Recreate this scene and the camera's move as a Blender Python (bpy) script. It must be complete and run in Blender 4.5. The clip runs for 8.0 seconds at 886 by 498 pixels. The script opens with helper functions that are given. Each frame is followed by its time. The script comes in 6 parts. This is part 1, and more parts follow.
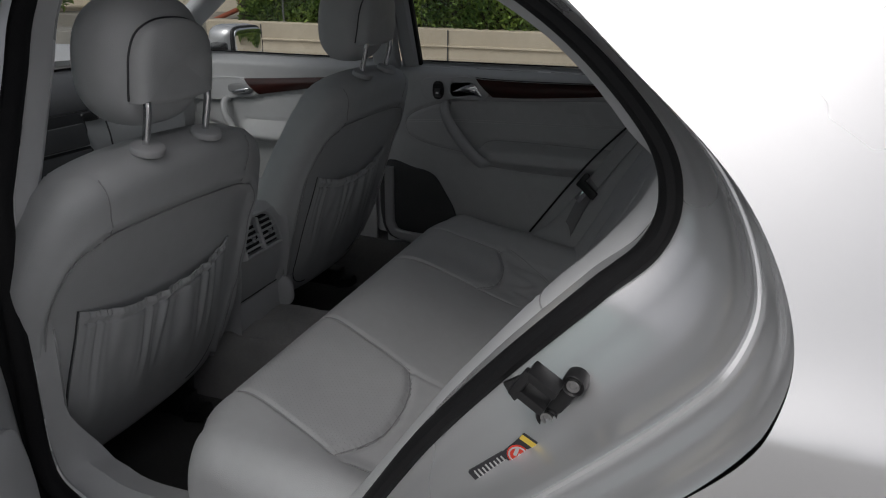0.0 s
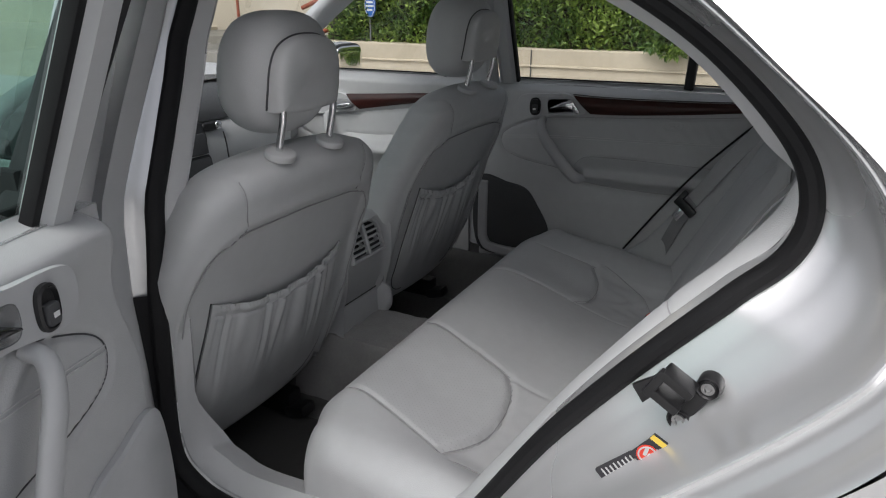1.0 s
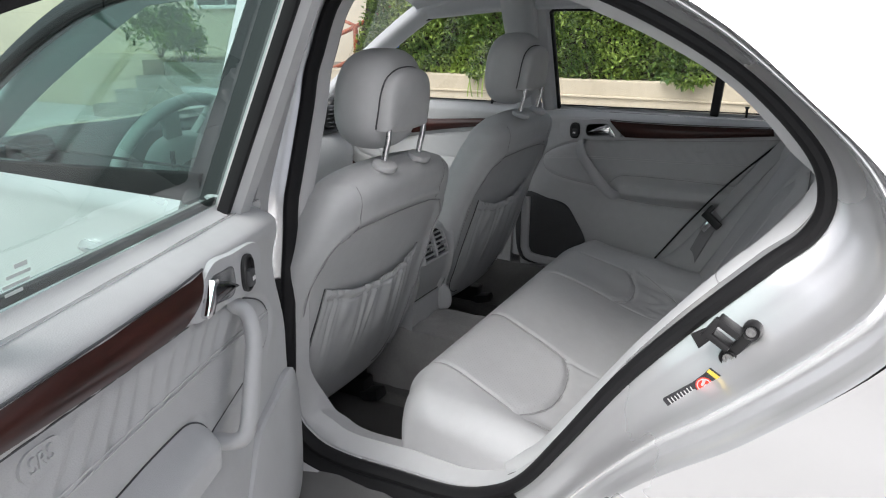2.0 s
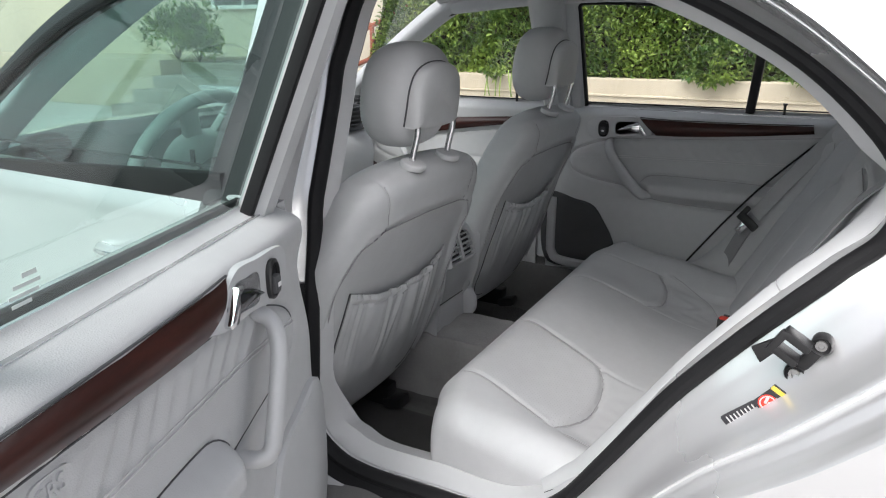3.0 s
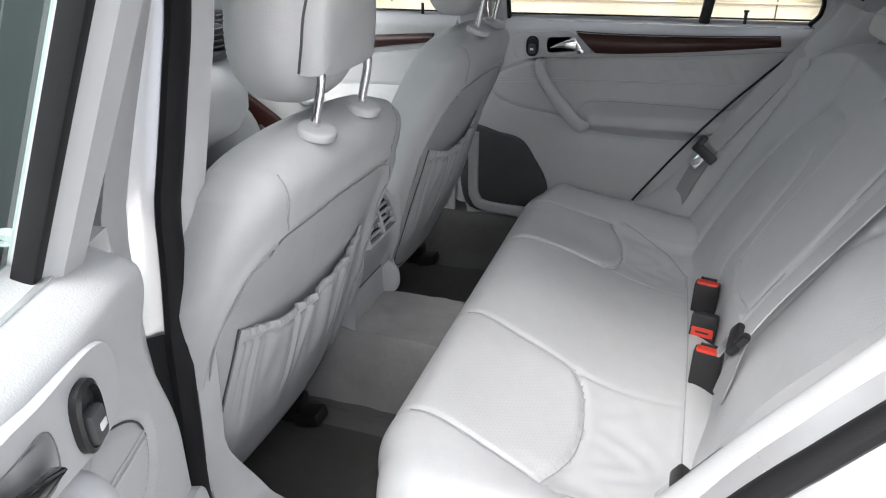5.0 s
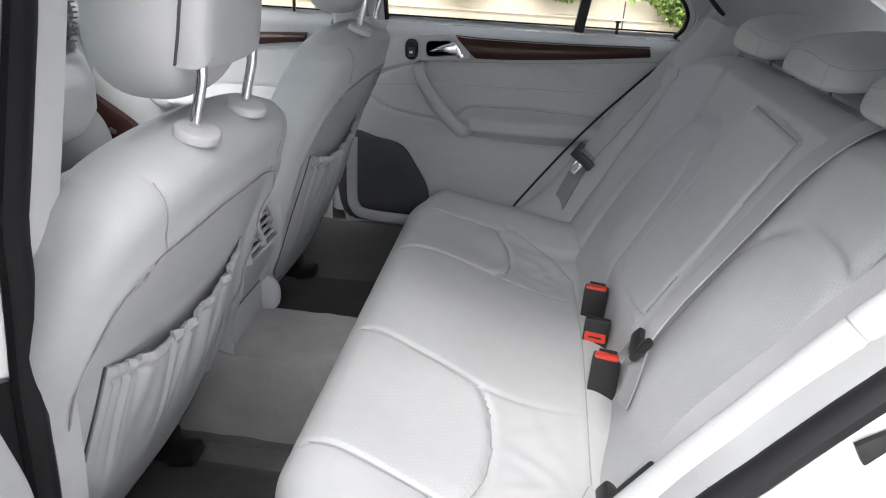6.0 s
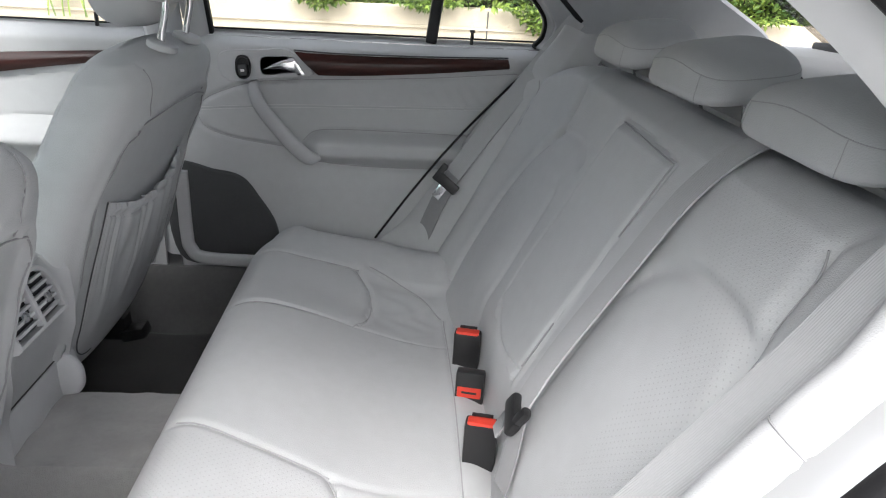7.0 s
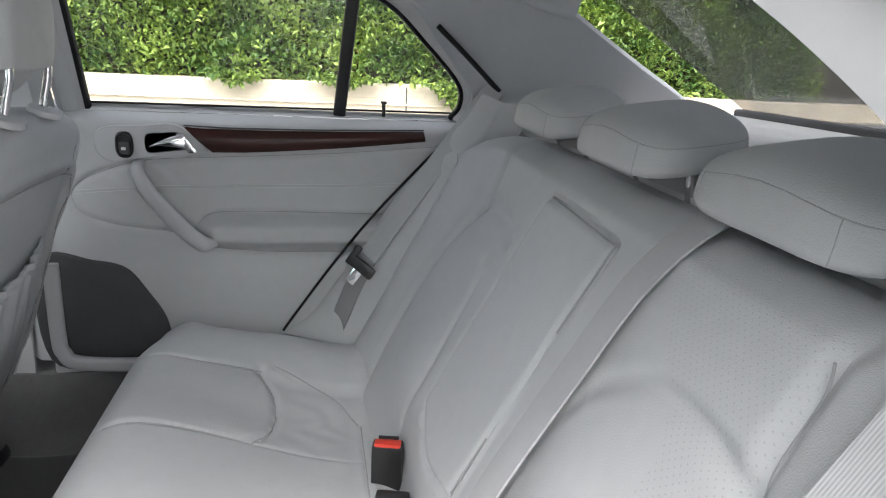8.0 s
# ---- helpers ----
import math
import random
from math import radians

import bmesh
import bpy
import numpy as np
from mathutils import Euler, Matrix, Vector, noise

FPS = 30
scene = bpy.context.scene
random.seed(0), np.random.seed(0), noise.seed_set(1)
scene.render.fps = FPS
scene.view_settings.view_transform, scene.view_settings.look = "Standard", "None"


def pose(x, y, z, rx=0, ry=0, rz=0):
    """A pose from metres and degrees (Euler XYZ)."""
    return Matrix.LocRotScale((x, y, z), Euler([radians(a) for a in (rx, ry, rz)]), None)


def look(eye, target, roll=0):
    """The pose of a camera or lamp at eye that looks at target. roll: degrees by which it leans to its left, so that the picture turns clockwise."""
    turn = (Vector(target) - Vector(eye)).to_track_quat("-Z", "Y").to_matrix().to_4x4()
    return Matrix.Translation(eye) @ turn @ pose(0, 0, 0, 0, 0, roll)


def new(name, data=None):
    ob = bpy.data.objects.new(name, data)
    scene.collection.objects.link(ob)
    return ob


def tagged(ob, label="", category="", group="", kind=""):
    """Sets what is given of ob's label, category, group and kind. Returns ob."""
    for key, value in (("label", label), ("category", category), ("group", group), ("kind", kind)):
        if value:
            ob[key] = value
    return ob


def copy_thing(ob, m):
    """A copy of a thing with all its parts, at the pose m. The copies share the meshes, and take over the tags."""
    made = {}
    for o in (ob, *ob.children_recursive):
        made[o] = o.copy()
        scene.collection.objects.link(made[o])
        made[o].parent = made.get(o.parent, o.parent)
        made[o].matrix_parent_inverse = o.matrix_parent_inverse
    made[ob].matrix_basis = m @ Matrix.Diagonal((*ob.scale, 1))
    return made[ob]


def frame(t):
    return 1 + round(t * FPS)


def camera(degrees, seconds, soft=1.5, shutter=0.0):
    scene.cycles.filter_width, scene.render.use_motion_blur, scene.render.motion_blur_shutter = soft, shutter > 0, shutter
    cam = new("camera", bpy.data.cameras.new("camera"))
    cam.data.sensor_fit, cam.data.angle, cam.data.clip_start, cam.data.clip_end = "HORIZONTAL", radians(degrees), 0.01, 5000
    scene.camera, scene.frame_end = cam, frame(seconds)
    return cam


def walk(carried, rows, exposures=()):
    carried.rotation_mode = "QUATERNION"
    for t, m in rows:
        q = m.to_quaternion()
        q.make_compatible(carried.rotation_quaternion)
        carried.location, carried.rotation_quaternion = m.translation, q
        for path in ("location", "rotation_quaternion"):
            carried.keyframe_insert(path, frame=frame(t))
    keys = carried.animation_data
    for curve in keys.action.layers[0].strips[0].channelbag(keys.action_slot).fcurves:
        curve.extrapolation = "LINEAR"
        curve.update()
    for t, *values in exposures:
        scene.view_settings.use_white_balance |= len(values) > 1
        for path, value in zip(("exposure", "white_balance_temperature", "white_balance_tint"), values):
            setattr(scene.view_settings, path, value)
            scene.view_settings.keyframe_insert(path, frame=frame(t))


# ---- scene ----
cam = camera(66.2, 8.0, 1.1)
PATH = [
    (0, (0.474, -1.282, 1.183), (-0.175, 0.465, 0.46), 0.6),
    (0.5, (0.444, -1.303, 1.185), (-0.372, 0.379, 0.475), -0.5),
    (1, (0.427, -1.345, 1.177), (-0.42, 0.337, 0.503), 0.3),
    (1.5, (0.413, -1.482, 1.169), (-0.381, 0.242, 0.538), 0.9),
    (2, (0.421, -1.617, 1.194), (-0.467, 0.072, 0.595), 0.4),
    (2.2, (0.418, -1.657, 1.197), (-0.477, 0.033, 0.612), 0.7),
    (3.3, (0.342, -1.509, 1.165), (-0.589, 0.148, 0.542), -0.1),
    (3.5, (0.331, -1.456, 1.157), (-0.594, 0.194, 0.506), -0.1),
    (4, (0.282, -1.322, 1.162), (-0.635, 0.306, 0.449), -0.8),
    (4.2, (0.266, -1.298, 1.172), (-0.639, 0.326, 0.434), -1.2),
    (5.3, (0.066, -1.2, 1.172), (-0.372, 0.55, 0.309), 0.9),
    (5.5, (0.057, -1.19, 1.157), (-0.305, 0.587, 0.313), 1.8),
    (6, (0.039, -1.165, 1.147), (-0.157, 0.649, 0.328), 3.4),
    (6.5, (0.056, -1.087, 1.138), (-0.048, 0.736, 0.323), 3.0),
    (7, (0.094, -0.952, 1.128), (0.226, 0.889, 0.357), 3.3),
    (7.5, (0.114, -0.856, 1.113), (0.407, 0.993, 0.409), 3.9),
    (8, (0.132, -0.796, 1.105), (0.469, 1.093, 0.542), 3.0),
]
EXPOSURES = [(0.0, -0.98), (0.5, -0.42), (1.0, -0.01), (1.5, 0.36), (2.0, 0.54), (3.5, 0.78), (4.2, 1.02), (5.3, 1.37), (6.0, 1.39), (7.0, 1.53), (8.0, 1.73)]
walk(cam, [(t, look(eye, target, roll)) for t, eye, target, roll in PATH], [(t, stops, 6320, 12) for t, stops in EXPOSURES])

# ---- sky and sun ----
world = bpy.data.worlds.new("sky")
scene.world = world
world.use_nodes = True
wn, wl = world.node_tree.nodes, world.node_tree.links
sky = wn.new("ShaderNodeTexSky")
sky.sky_type, sky.sun_disc = "NISHITA", False
sky.sun_elevation, sky.sun_rotation = radians(54), radians(187)
sky.air_density, sky.dust_density, sky.ozone_density = 1.0, 8.0, 1.0
pale = wn.new("ShaderNodeHueSaturation")
pale.inputs["Saturation"].default_value = 0.30
wl.new(sky.outputs["Color"], pale.inputs["Color"])
wl.new(pale.outputs["Color"], wn["Background"].inputs["Color"])
wn["Background"].inputs["Strength"].default_value = 0.15
sun_data = bpy.data.lights.new("sun", "SUN")
sun_data.energy, sun_data.angle, sun_data.color = 0.12, radians(90), (0.975, 0.987, 1.0)
sun = new("sun", sun_data)
sun.matrix_world = look((-0.43, -3.50, 4.85), (0, 0, 0))


# ---- materials ----
def material(name, colour, rough=0.5, metal=0.0, vary=0.0, vary_scale=8.0, bump=0.0, bump_scale=300.0, kind="noise",
             coat=0.0, spec=0.5, dark=None, sheen=0.0, grain=None):
    """A surface with a slow drift of colour and a fine relief, both in metres of the object's own space."""
    m = bpy.data.materials.new(name)
    m.use_nodes = True
    nodes, links = m.node_tree.nodes, m.node_tree.links
    b = nodes["Principled BSDF"]
    b.inputs["Base Color"].default_value = (*colour, 1)
    b.inputs["Roughness"].default_value, b.inputs["Metallic"].default_value = rough, metal
    b.inputs["Coat Weight"].default_value, b.inputs["Coat Roughness"].default_value = coat, 0.04
    b.inputs["Specular IOR Level"].default_value = spec
    b.inputs["Sheen Weight"].default_value = sheen
    where = nodes.new("ShaderNodeTexCoord").outputs["Object"]
    if grain:
        stretch = nodes.new("ShaderNodeMapping")
        stretch.inputs["Scale"].default_value = grain
        links.new(where, stretch.inputs["Vector"])
        where = stretch.outputs["Vector"]
    if vary:
        n1 = nodes.new("ShaderNodeTexNoise")
        n1.inputs["Scale"].default_value, n1.inputs["Detail"].default_value = vary_scale, 5
        links.new(where, n1.inputs["Vector"])
        n2 = nodes.new("ShaderNodeTexNoise")
        n2.inputs["Scale"].default_value, n2.inputs["Detail"].default_value = vary_scale * 14, 3
        links.new(where, n2.inputs["Vector"])
        both = nodes.new("ShaderNodeMath")
        both.operation = "MULTIPLY_ADD"
        both.inputs[1].default_value = 0.35
        links.new(n2.outputs["Fac"], both.inputs[0])
        links.new(n1.outputs["Fac"], both.inputs[2])
        ramp = nodes.new("ShaderNodeValToRGB")
        low = dark or [c * (1 - vary) for c in colour]
        high = colour if dark else [min(1, c * (1 + vary)) for c in colour]
        ramp.color_ramp.elements[0].position, ramp.color_ramp.elements[1].position = 0.45, 0.92
        ramp.color_ramp.elements[0].color, ramp.color_ramp.elements[1].color = (*low, 1), (*high, 1)
        links.new(both.outputs[0], ramp.inputs["Fac"])
        links.new(ramp.outputs["Color"], b.inputs["Base Color"])
        rr = nodes.new("ShaderNodeMapRange")
        rr.inputs["To Min"].default_value, rr.inputs["To Max"].default_value = max(0.02, rough - 0.07), min(1, rough + 0.07)
        links.new(n1.outputs["Fac"], rr.inputs["Value"])
        links.new(rr.outputs["Result"], b.inputs["Roughness"])
    if bump:
        if kind == "voronoi":
            t = nodes.new("ShaderNodeTexVoronoi")
            out = t.outputs["Distance"]
        else:
            t = nodes.new("ShaderNodeTexNoise")
            t.inputs["Detail"].default_value = 4
            out = t.outputs["Fac"]
        t.inputs["Scale"].default_value = bump_scale
        links.new(where, t.inputs["Vector"])
        bp = nodes.new("ShaderNodeBump")
        bp.inputs["Strength"].default_value, bp.inputs["Distance"].default_value = bump, 0.002
        links.new(out, bp.inputs["Height"])
        links.new(bp.outputs["Normal"], b.inputs["Normal"])
    return m


def glass_material(name, tint, least=0.11):
    """A thin pane: what lies behind it, tinted, under a reflection that grows towards grazing angles."""
    m = bpy.data.materials.new(name)
    m.use_nodes = True
    nodes, links = m.node_tree.nodes, m.node_tree.links
    nodes.remove(nodes["Principled BSDF"])
    clear, gloss, mix, fres = (nodes.new("ShaderNode" + k) for k in ("BsdfTransparent", "BsdfGlossy", "MixShader", "LayerWeight"))
    clear.inputs["Color"].default_value = (*tint, 1)
    gloss.inputs["Roughness"].default_value = 0.01
    fres.inputs["Blend"].default_value = 0.5
    power, share = nodes.new("ShaderNodeMath"), nodes.new("ShaderNodeMath")
    power.operation, share.operation = "POWER", "MULTIPLY_ADD"
    power.inputs[1].default_value = 5.0
    share.inputs[1].default_value, share.inputs[2].default_value = 0.95 - least, least
    links.new(fres.outputs["Facing"], power.inputs[0])
    links.new(power.outputs[0], share.inputs[0])
    links.new(share.outputs[0], mix.inputs[0])
    links.new(clear.outputs[0], mix.inputs[1])
    links.new(gloss.outputs[0], mix.inputs[2])
    links.new(mix.outputs[0], nodes["Material Output"].inputs["Surface"])
    return m


LEATHER = material("grey_leather", (0.52, 0.528, 0.533), 0.60, vary=0.06, vary_scale=3, bump=0.16, bump_scale=600, kind="voronoi", spec=0.3)
PERFORATED = material("perforated_grey_leather", (0.52, 0.528, 0.533), 0.58, vary=0.06, vary_scale=3, bump=0.16, bump_scale=600, kind="voronoi", spec=0.3)


def perforate(m, pitch, first, second):
    """Rows of small round holes, set like the fives on a die, over the plane that two object axes span."""
    nodes, links = m.node_tree.nodes, m.node_tree.links
    b = nodes["Principled BSDF"]
    where, out = nodes.new("ShaderNodeTexCoord").outputs["Object"], []
    for way in (first, second):
        along, cell, fold = nodes.new("ShaderNodeVectorMath"), nodes.new("ShaderNodeMath"), nodes.new("ShaderNodeMath")
        along.operation, cell.operation, fold.operation = "DOT_PRODUCT", "FRACT", "SUBTRACT"
        along.inputs[1].default_value = Vector(way) / pitch
        fold.inputs[1].default_value = 0.5
        links.new(where, along.inputs[0])
        links.new(along.outputs["Value"], cell.inputs[0])
        links.new(cell.outputs[0], fold.inputs[0])
        square = nodes.new("ShaderNodeMath")
        square.operation = "MULTIPLY"
        links.new(fold.outputs[0], square.inputs[0])
        links.new(fold.outputs[0], square.inputs[1])
        out.append(square.outputs[0])
    add, hole, mix = nodes.new("ShaderNodeMath"), nodes.new("ShaderNodeMapRange"), nodes.new("ShaderNodeMixRGB")
    links.new(out[0], add.inputs[0])
    links.new(out[1], add.inputs[1])
    hole.inputs["From Min"].default_value, hole.inputs["From Max"].default_value = 0.006, 0.026
    links.new(add.outputs[0], hole.inputs["Value"])
    links.new(hole.outputs["Result"], mix.inputs[0])
    mix.inputs[1].default_value = (0.43, 0.435, 0.44, 1)
    links.new(b.inputs["Base Color"].links[0].from_socket, mix.inputs[2])
    links.new(mix.outputs[0], b.inputs["Base Color"])
    bump = nodes.new("ShaderNodeBump")
    bump.inputs["Strength"].default_value, bump.inputs["Distance"].default_value = 0.22, 0.0008
    links.new(hole.outputs["Result"], bump.inputs["Height"])
    links.new(b.inputs["Normal"].links[0].from_socket, bump.inputs["Normal"])
    links.new(bump.outputs["Normal"], b.inputs["Normal"])


perforate(PERFORATED, 0.0062, (0.7, 0.7, 0.35), (-0.7, 0.7, -0.35))
TRIM = material("grey_soft_plastic", (0.51, 0.518, 0.526), 0.55, vary=0.04, vary_scale=4, bump=0.12, bump_scale=900)
TRIM_LIGHT = material("pale_grey_plastic", (0.53, 0.535, 0.54), 0.5, vary=0.04, vary_scale=4, bump=0.1, bump_scale=900)
FABRIC = material("grey_trim_cloth", (0.52, 0.534, 0.552), 0.9, vary=0.05, vary_scale=5, bump=0.3, bump_scale=1400, sheen=0.2)
# Same carpet in two greys: light on the tunnel is put into the paler.
CARPET_LIT = material("lit_grey_carpet", (0.33, 0.326, 0.320), 0.97, vary=0.14, vary_scale=9, bump=0.9, bump_scale=650, sheen=0.2)
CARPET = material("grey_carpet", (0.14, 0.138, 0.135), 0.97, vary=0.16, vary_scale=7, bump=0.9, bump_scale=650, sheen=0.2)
MAT = material("dark_grey_mat_pile", (0.065, 0.064, 0.062), 0.97, vary=0.22, vary_scale=6, bump=0.9, bump_scale=650, sheen=0.1)
RUBBER = material("black_rubber", (0.014, 0.014, 0.015), 0.6, vary=0.15, vary_scale=9, bump=0.15, bump_scale=500, spec=0.22)
BLACK = material("black_plastic", (0.018, 0.018, 0.019), 0.38, vary=0.15, vary_scale=12, bump=0.1, bump_scale=800)
SILVER = material("silver_metallic_paint", (0.75, 0.755, 0.76), 0.27, 0.6, vary=0.03, vary_scale=2, bump=0.03, bump_scale=2600, coat=0.7)
CHROME = material("chrome", (0.80, 0.80, 0.81), 0.09, 1.0, vary=0.03, vary_scale=30)
STEEL = material("grey_steel", (0.42, 0.42, 0.42), 0.32, 1.0, vary=0.12, vary_scale=60)
WOOD = material("dark_red_brown_wood", (0.060, 0.015, 0.011), 0.36, vary=0.5, vary_scale=6, dark=(0.022, 0.008, 0.006), coat=0.25, grain=(1.0, 1.0, 7.0), spec=0.3)
WEB = material("grey_belt_webbing", (0.44, 0.445, 0.45), 0.75, vary=0.05, vary_scale=10, bump=0.5, bump_scale=900, grain=(1, 1, 1))

RED = material("red_plastic", (0.72, 0.055, 0.03), 0.4, vary=0.08, vary_scale=40)
DARK_GREY = material("dark_grey_plastic", (0.07, 0.072, 0.076), 0.55, vary=0.1, vary_scale=8, bump=0.2, bump_scale=900)
SPEAKER = material("dark_grey_grille", (0.085, 0.087, 0.090), 0.8, vary=0.1, vary_scale=10, bump=0.8, bump_scale=700, kind="voronoi")
PANE = glass_material("green_tinted_glass", (0.64, 0.85, 0.79), 0.15)
PANE_CLEAR = glass_material("lightly_tinted_glass", (0.95, 0.98, 0.965))
MIRROR = material("mirror", (0.9, 0.9, 0.9), 0.01, 1.0)
TYRE = material("tyre_rubber", (0.02, 0.02, 0.02), 0.8, vary=0.2, vary_scale=9, bump=0.3, bump_scale=120)


def rib(m, way, pitch):
    """Fine ribs across a webbing."""
    nodes, links = m.node_tree.nodes, m.node_tree.links
    along, wave, bump = nodes.new("ShaderNodeVectorMath"), nodes.new("ShaderNodeMath"), nodes.new("ShaderNodeBump")
    along.operation, wave.operation = "DOT_PRODUCT", "SINE"
    along.inputs[1].default_value = Vector(way) * (2 * math.pi / pitch)
    links.new(nodes.new("ShaderNodeTexCoord").outputs["Object"], along.inputs[0])
    links.new(along.outputs["Value"], wave.inputs[0])
    bump.inputs["Strength"].default_value, bump.inputs["Distance"].default_value = 0.35, 0.0003
    links.new(wave.outputs[0], bump.inputs["Height"])
    links.new(bump.outputs["Normal"], nodes["Principled BSDF"].inputs["Normal"])


rib(WEB, (0.0, 1.0, 0.0), 0.0026)
STITCH = material("pale_thread", (0.62, 0.62, 0.62), 0.8)
PALE_CORD = material("pale_seam_cord", (0.40, 0.405, 0.41), 0.8)
CORD = material("grey_seam_cord", (0.36, 0.36, 0.365), 0.8)
# chrome whose dark reflections are put into its base colour
CHROME_DARK_REFLECTION = material("chrome_dark_reflection", (0.16, 0.16, 0.17), 0.15, 1.0, vary=0.05, vary_scale=30)
SEAM = material("dark_seam_gap", (0.05, 0.05, 0.052), 0.8)
ASPHALT = material("pale_concrete_paving", (0.43, 0.425, 0.41), 0.9, vary=0.12, vary_scale=1.5, bump=0.8, bump_scale=160)
CONCRETE = material("beige_rendered_concrete", (0.60, 0.53, 0.41), 0.88, vary=0.2, vary_scale=1.4, dark=(0.47, 0.405, 0.305), bump=0.5, bump_scale=60)
SOIL = material("dark_soil", (0.035, 0.028, 0.02), 0.95, vary=0.3, vary_scale=6, bump=0.8, bump_scale=40)
RED_PAINT = material("red_brown_painted_steel", (0.33, 0.085, 0.04), 0.5, vary=0.15, vary_scale=10)
BLUE = material("blue_sign_paint", (0.03, 0.14, 0.50), 0.4, vary=0.06, vary_scale=10)
WHITE = material("white_paint", (0.8, 0.8, 0.8), 0.5, vary=0.03, vary_scale=10)
YELLOW = material("yellow_paint", (0.75, 0.55, 0.08), 0.5)
STICKER = material("dark_sticker", (0.05, 0.05, 0.055), 0.75, vary=0.1, vary_scale=30, spec=0.2)


# lower runs of two belts: webbing in a darker grey than WEB
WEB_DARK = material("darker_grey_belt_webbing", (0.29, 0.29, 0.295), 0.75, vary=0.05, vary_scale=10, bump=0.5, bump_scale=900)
LABEL_GREY = material("pale_grey_print", (0.55, 0.55, 0.55), 0.5)
STEP_GREY = material("weathered_grey_concrete", (0.24, 0.225, 0.19), 0.9, vary=0.15, vary_scale=2.5, bump=0.5, bump_scale=60)
ETCHED = material("etched_grey_print", (0.58, 0.64, 0.62), 0.8)
# darker than TRIM: the handle recess's shade is put into this grey
RECESS = material("shaded_grey_plastic", (0.24, 0.245, 0.25), 0.5, vary=0.05, vary_scale=8)
BARK = material("grey_brown_bark", (0.10, 0.085, 0.07), 0.9, vary=0.3, vary_scale=9, bump=0.6, bump_scale=40)
RENDERED = material("pale_cream_render", (0.62, 0.56, 0.45), 0.9, vary=0.08, vary_scale=0.8, bump=0.4, bump_scale=50)
GALVANISED = material("dull_galvanised_steel", (0.22, 0.22, 0.22), 0.5, 0.7, vary=0.1, vary_scale=5)


# ---- mesh helpers ----
def mesh(name, verts, faces, mat, sharp=38.0):
    me = bpy.data.meshes.new(name)
    me.from_pydata([tuple(map(float, v)) for v in verts], [], faces)
    me.validate()
    bm = bmesh.new()
    bm.from_mesh(me)
    bmesh.ops.recalc_face_normals(bm, faces=bm.faces)
    bm.to_mesh(me)
    bm.free()
    me.shade_smooth()
    me.set_sharp_from_angle(angle=radians(sharp))
    me.materials.append(mat)
    return me


def part(name, shape, mat, parent=None, label="", at=None, sharp=38.0, second=None, where=None):
    """One mesh object, from (verts, faces), under a thing or a part; where() picks the faces of a second material."""
    ob = new(name, mesh(name, *shape, mat, sharp))
    if second:
        ob.data.materials.append(second)
        for face in ob.data.polygons:
            face.material_index = int(where(*face.center))
    if at is not None:
        ob.matrix_basis = at
    if parent:
        ob.parent = parent
    return tagged(ob, label) if label else ob


def thing(name, label, category, group="", kind="", at=None):
    ob = new(name)
    ob.empty_display_size = 0.05
    if at is not None:
        ob.matrix_basis = at
    return tagged(ob, label, category, group, kind)


def merge(*shapes):
    verts, faces = [], []
    for v, f in shapes:
        n = len(verts)
        verts += list(v)
        faces += [[i + n for i in face] for face in f]
    return verts, faces


def moved(shape, m):
    return [m @ Vector(map(float, v)) for v in shape[0]], shape[1]


def catmull(points, n, closed=False):
    """n points along a smooth line through the given ones."""
    p = np.array(points, float)
    p = np.vstack([p[-1:], p, p[:2]]) if closed else np.vstack([2 * p[0] - p[1], p, 2 * p[-1] - p[-2]])
    spans = len(p) - 3
    t = np.linspace(0, spans, n, endpoint=not closed)
    i = np.minimum(t.astype(int), spans - 1)
    f = (t - i)[:, None]
    a, b, c, d = p[i], p[i + 1], p[i + 2], p[i + 3]
    return 0.5 * (2 * b + (c - a) * f + (2 * a - 5 * b + 4 * c - d) * f**2 + (3 * b - a - 3 * c + d) * f**3)


def loft(rings, closed=True, caps=False):
    rings = np.array(rings, float)
    m, n = rings.shape[:2]
    faces = [[i * n + j, i * n + (j + 1) % n, (i + 1) * n + (j + 1) % n, (i + 1) * n + j]
             for i in range(m - 1) for j in range(n if closed else n - 1)]
    if caps:
        faces += [list(range(n)), [(m - 1) * n + j for j in range(n)]]
    return rings.reshape(-1, 3), faces


def sheet(points, thick=0.0, inward=1.0):
    """A grid of points (rows, columns, 3) as a surface; with thick, a closed slab behind it."""
    p = np.array(points, float)
    m, n = p.shape[:2]
    quads = [[i * n + j, i * n + j + 1, (i + 1) * n + j + 1, (i + 1) * n + j] for i in range(m - 1) for j in range(n - 1)]
    if not thick:
        return p.reshape(-1, 3), quads
    du, dv = np.gradient(p, axis=0), np.gradient(p, axis=1)
    nrm = np.cross(du, dv)
    nrm /= np.linalg.norm(nrm, axis=2, keepdims=True) + 1e-9
    back = p + nrm * thick * inward
    k = m * n
    faces = quads + [[a + k for a in reversed(q)] for q in quads]
    edge = [(i, 0) for i in range(m)] + [(m - 1, j) for j in range(1, n)] + [(i, n - 1) for i in range(m - 2, -1, -1)] + [(0, j) for j in range(n - 2, 0, -1)]
    ids = [i * n + j for i, j in edge]
    faces += [[a, b, b + k, a + k] for a, b in zip(ids, ids[1:] + ids[:1])]
    return np.vstack([p.reshape(-1, 3), back.reshape(-1, 3)]), faces


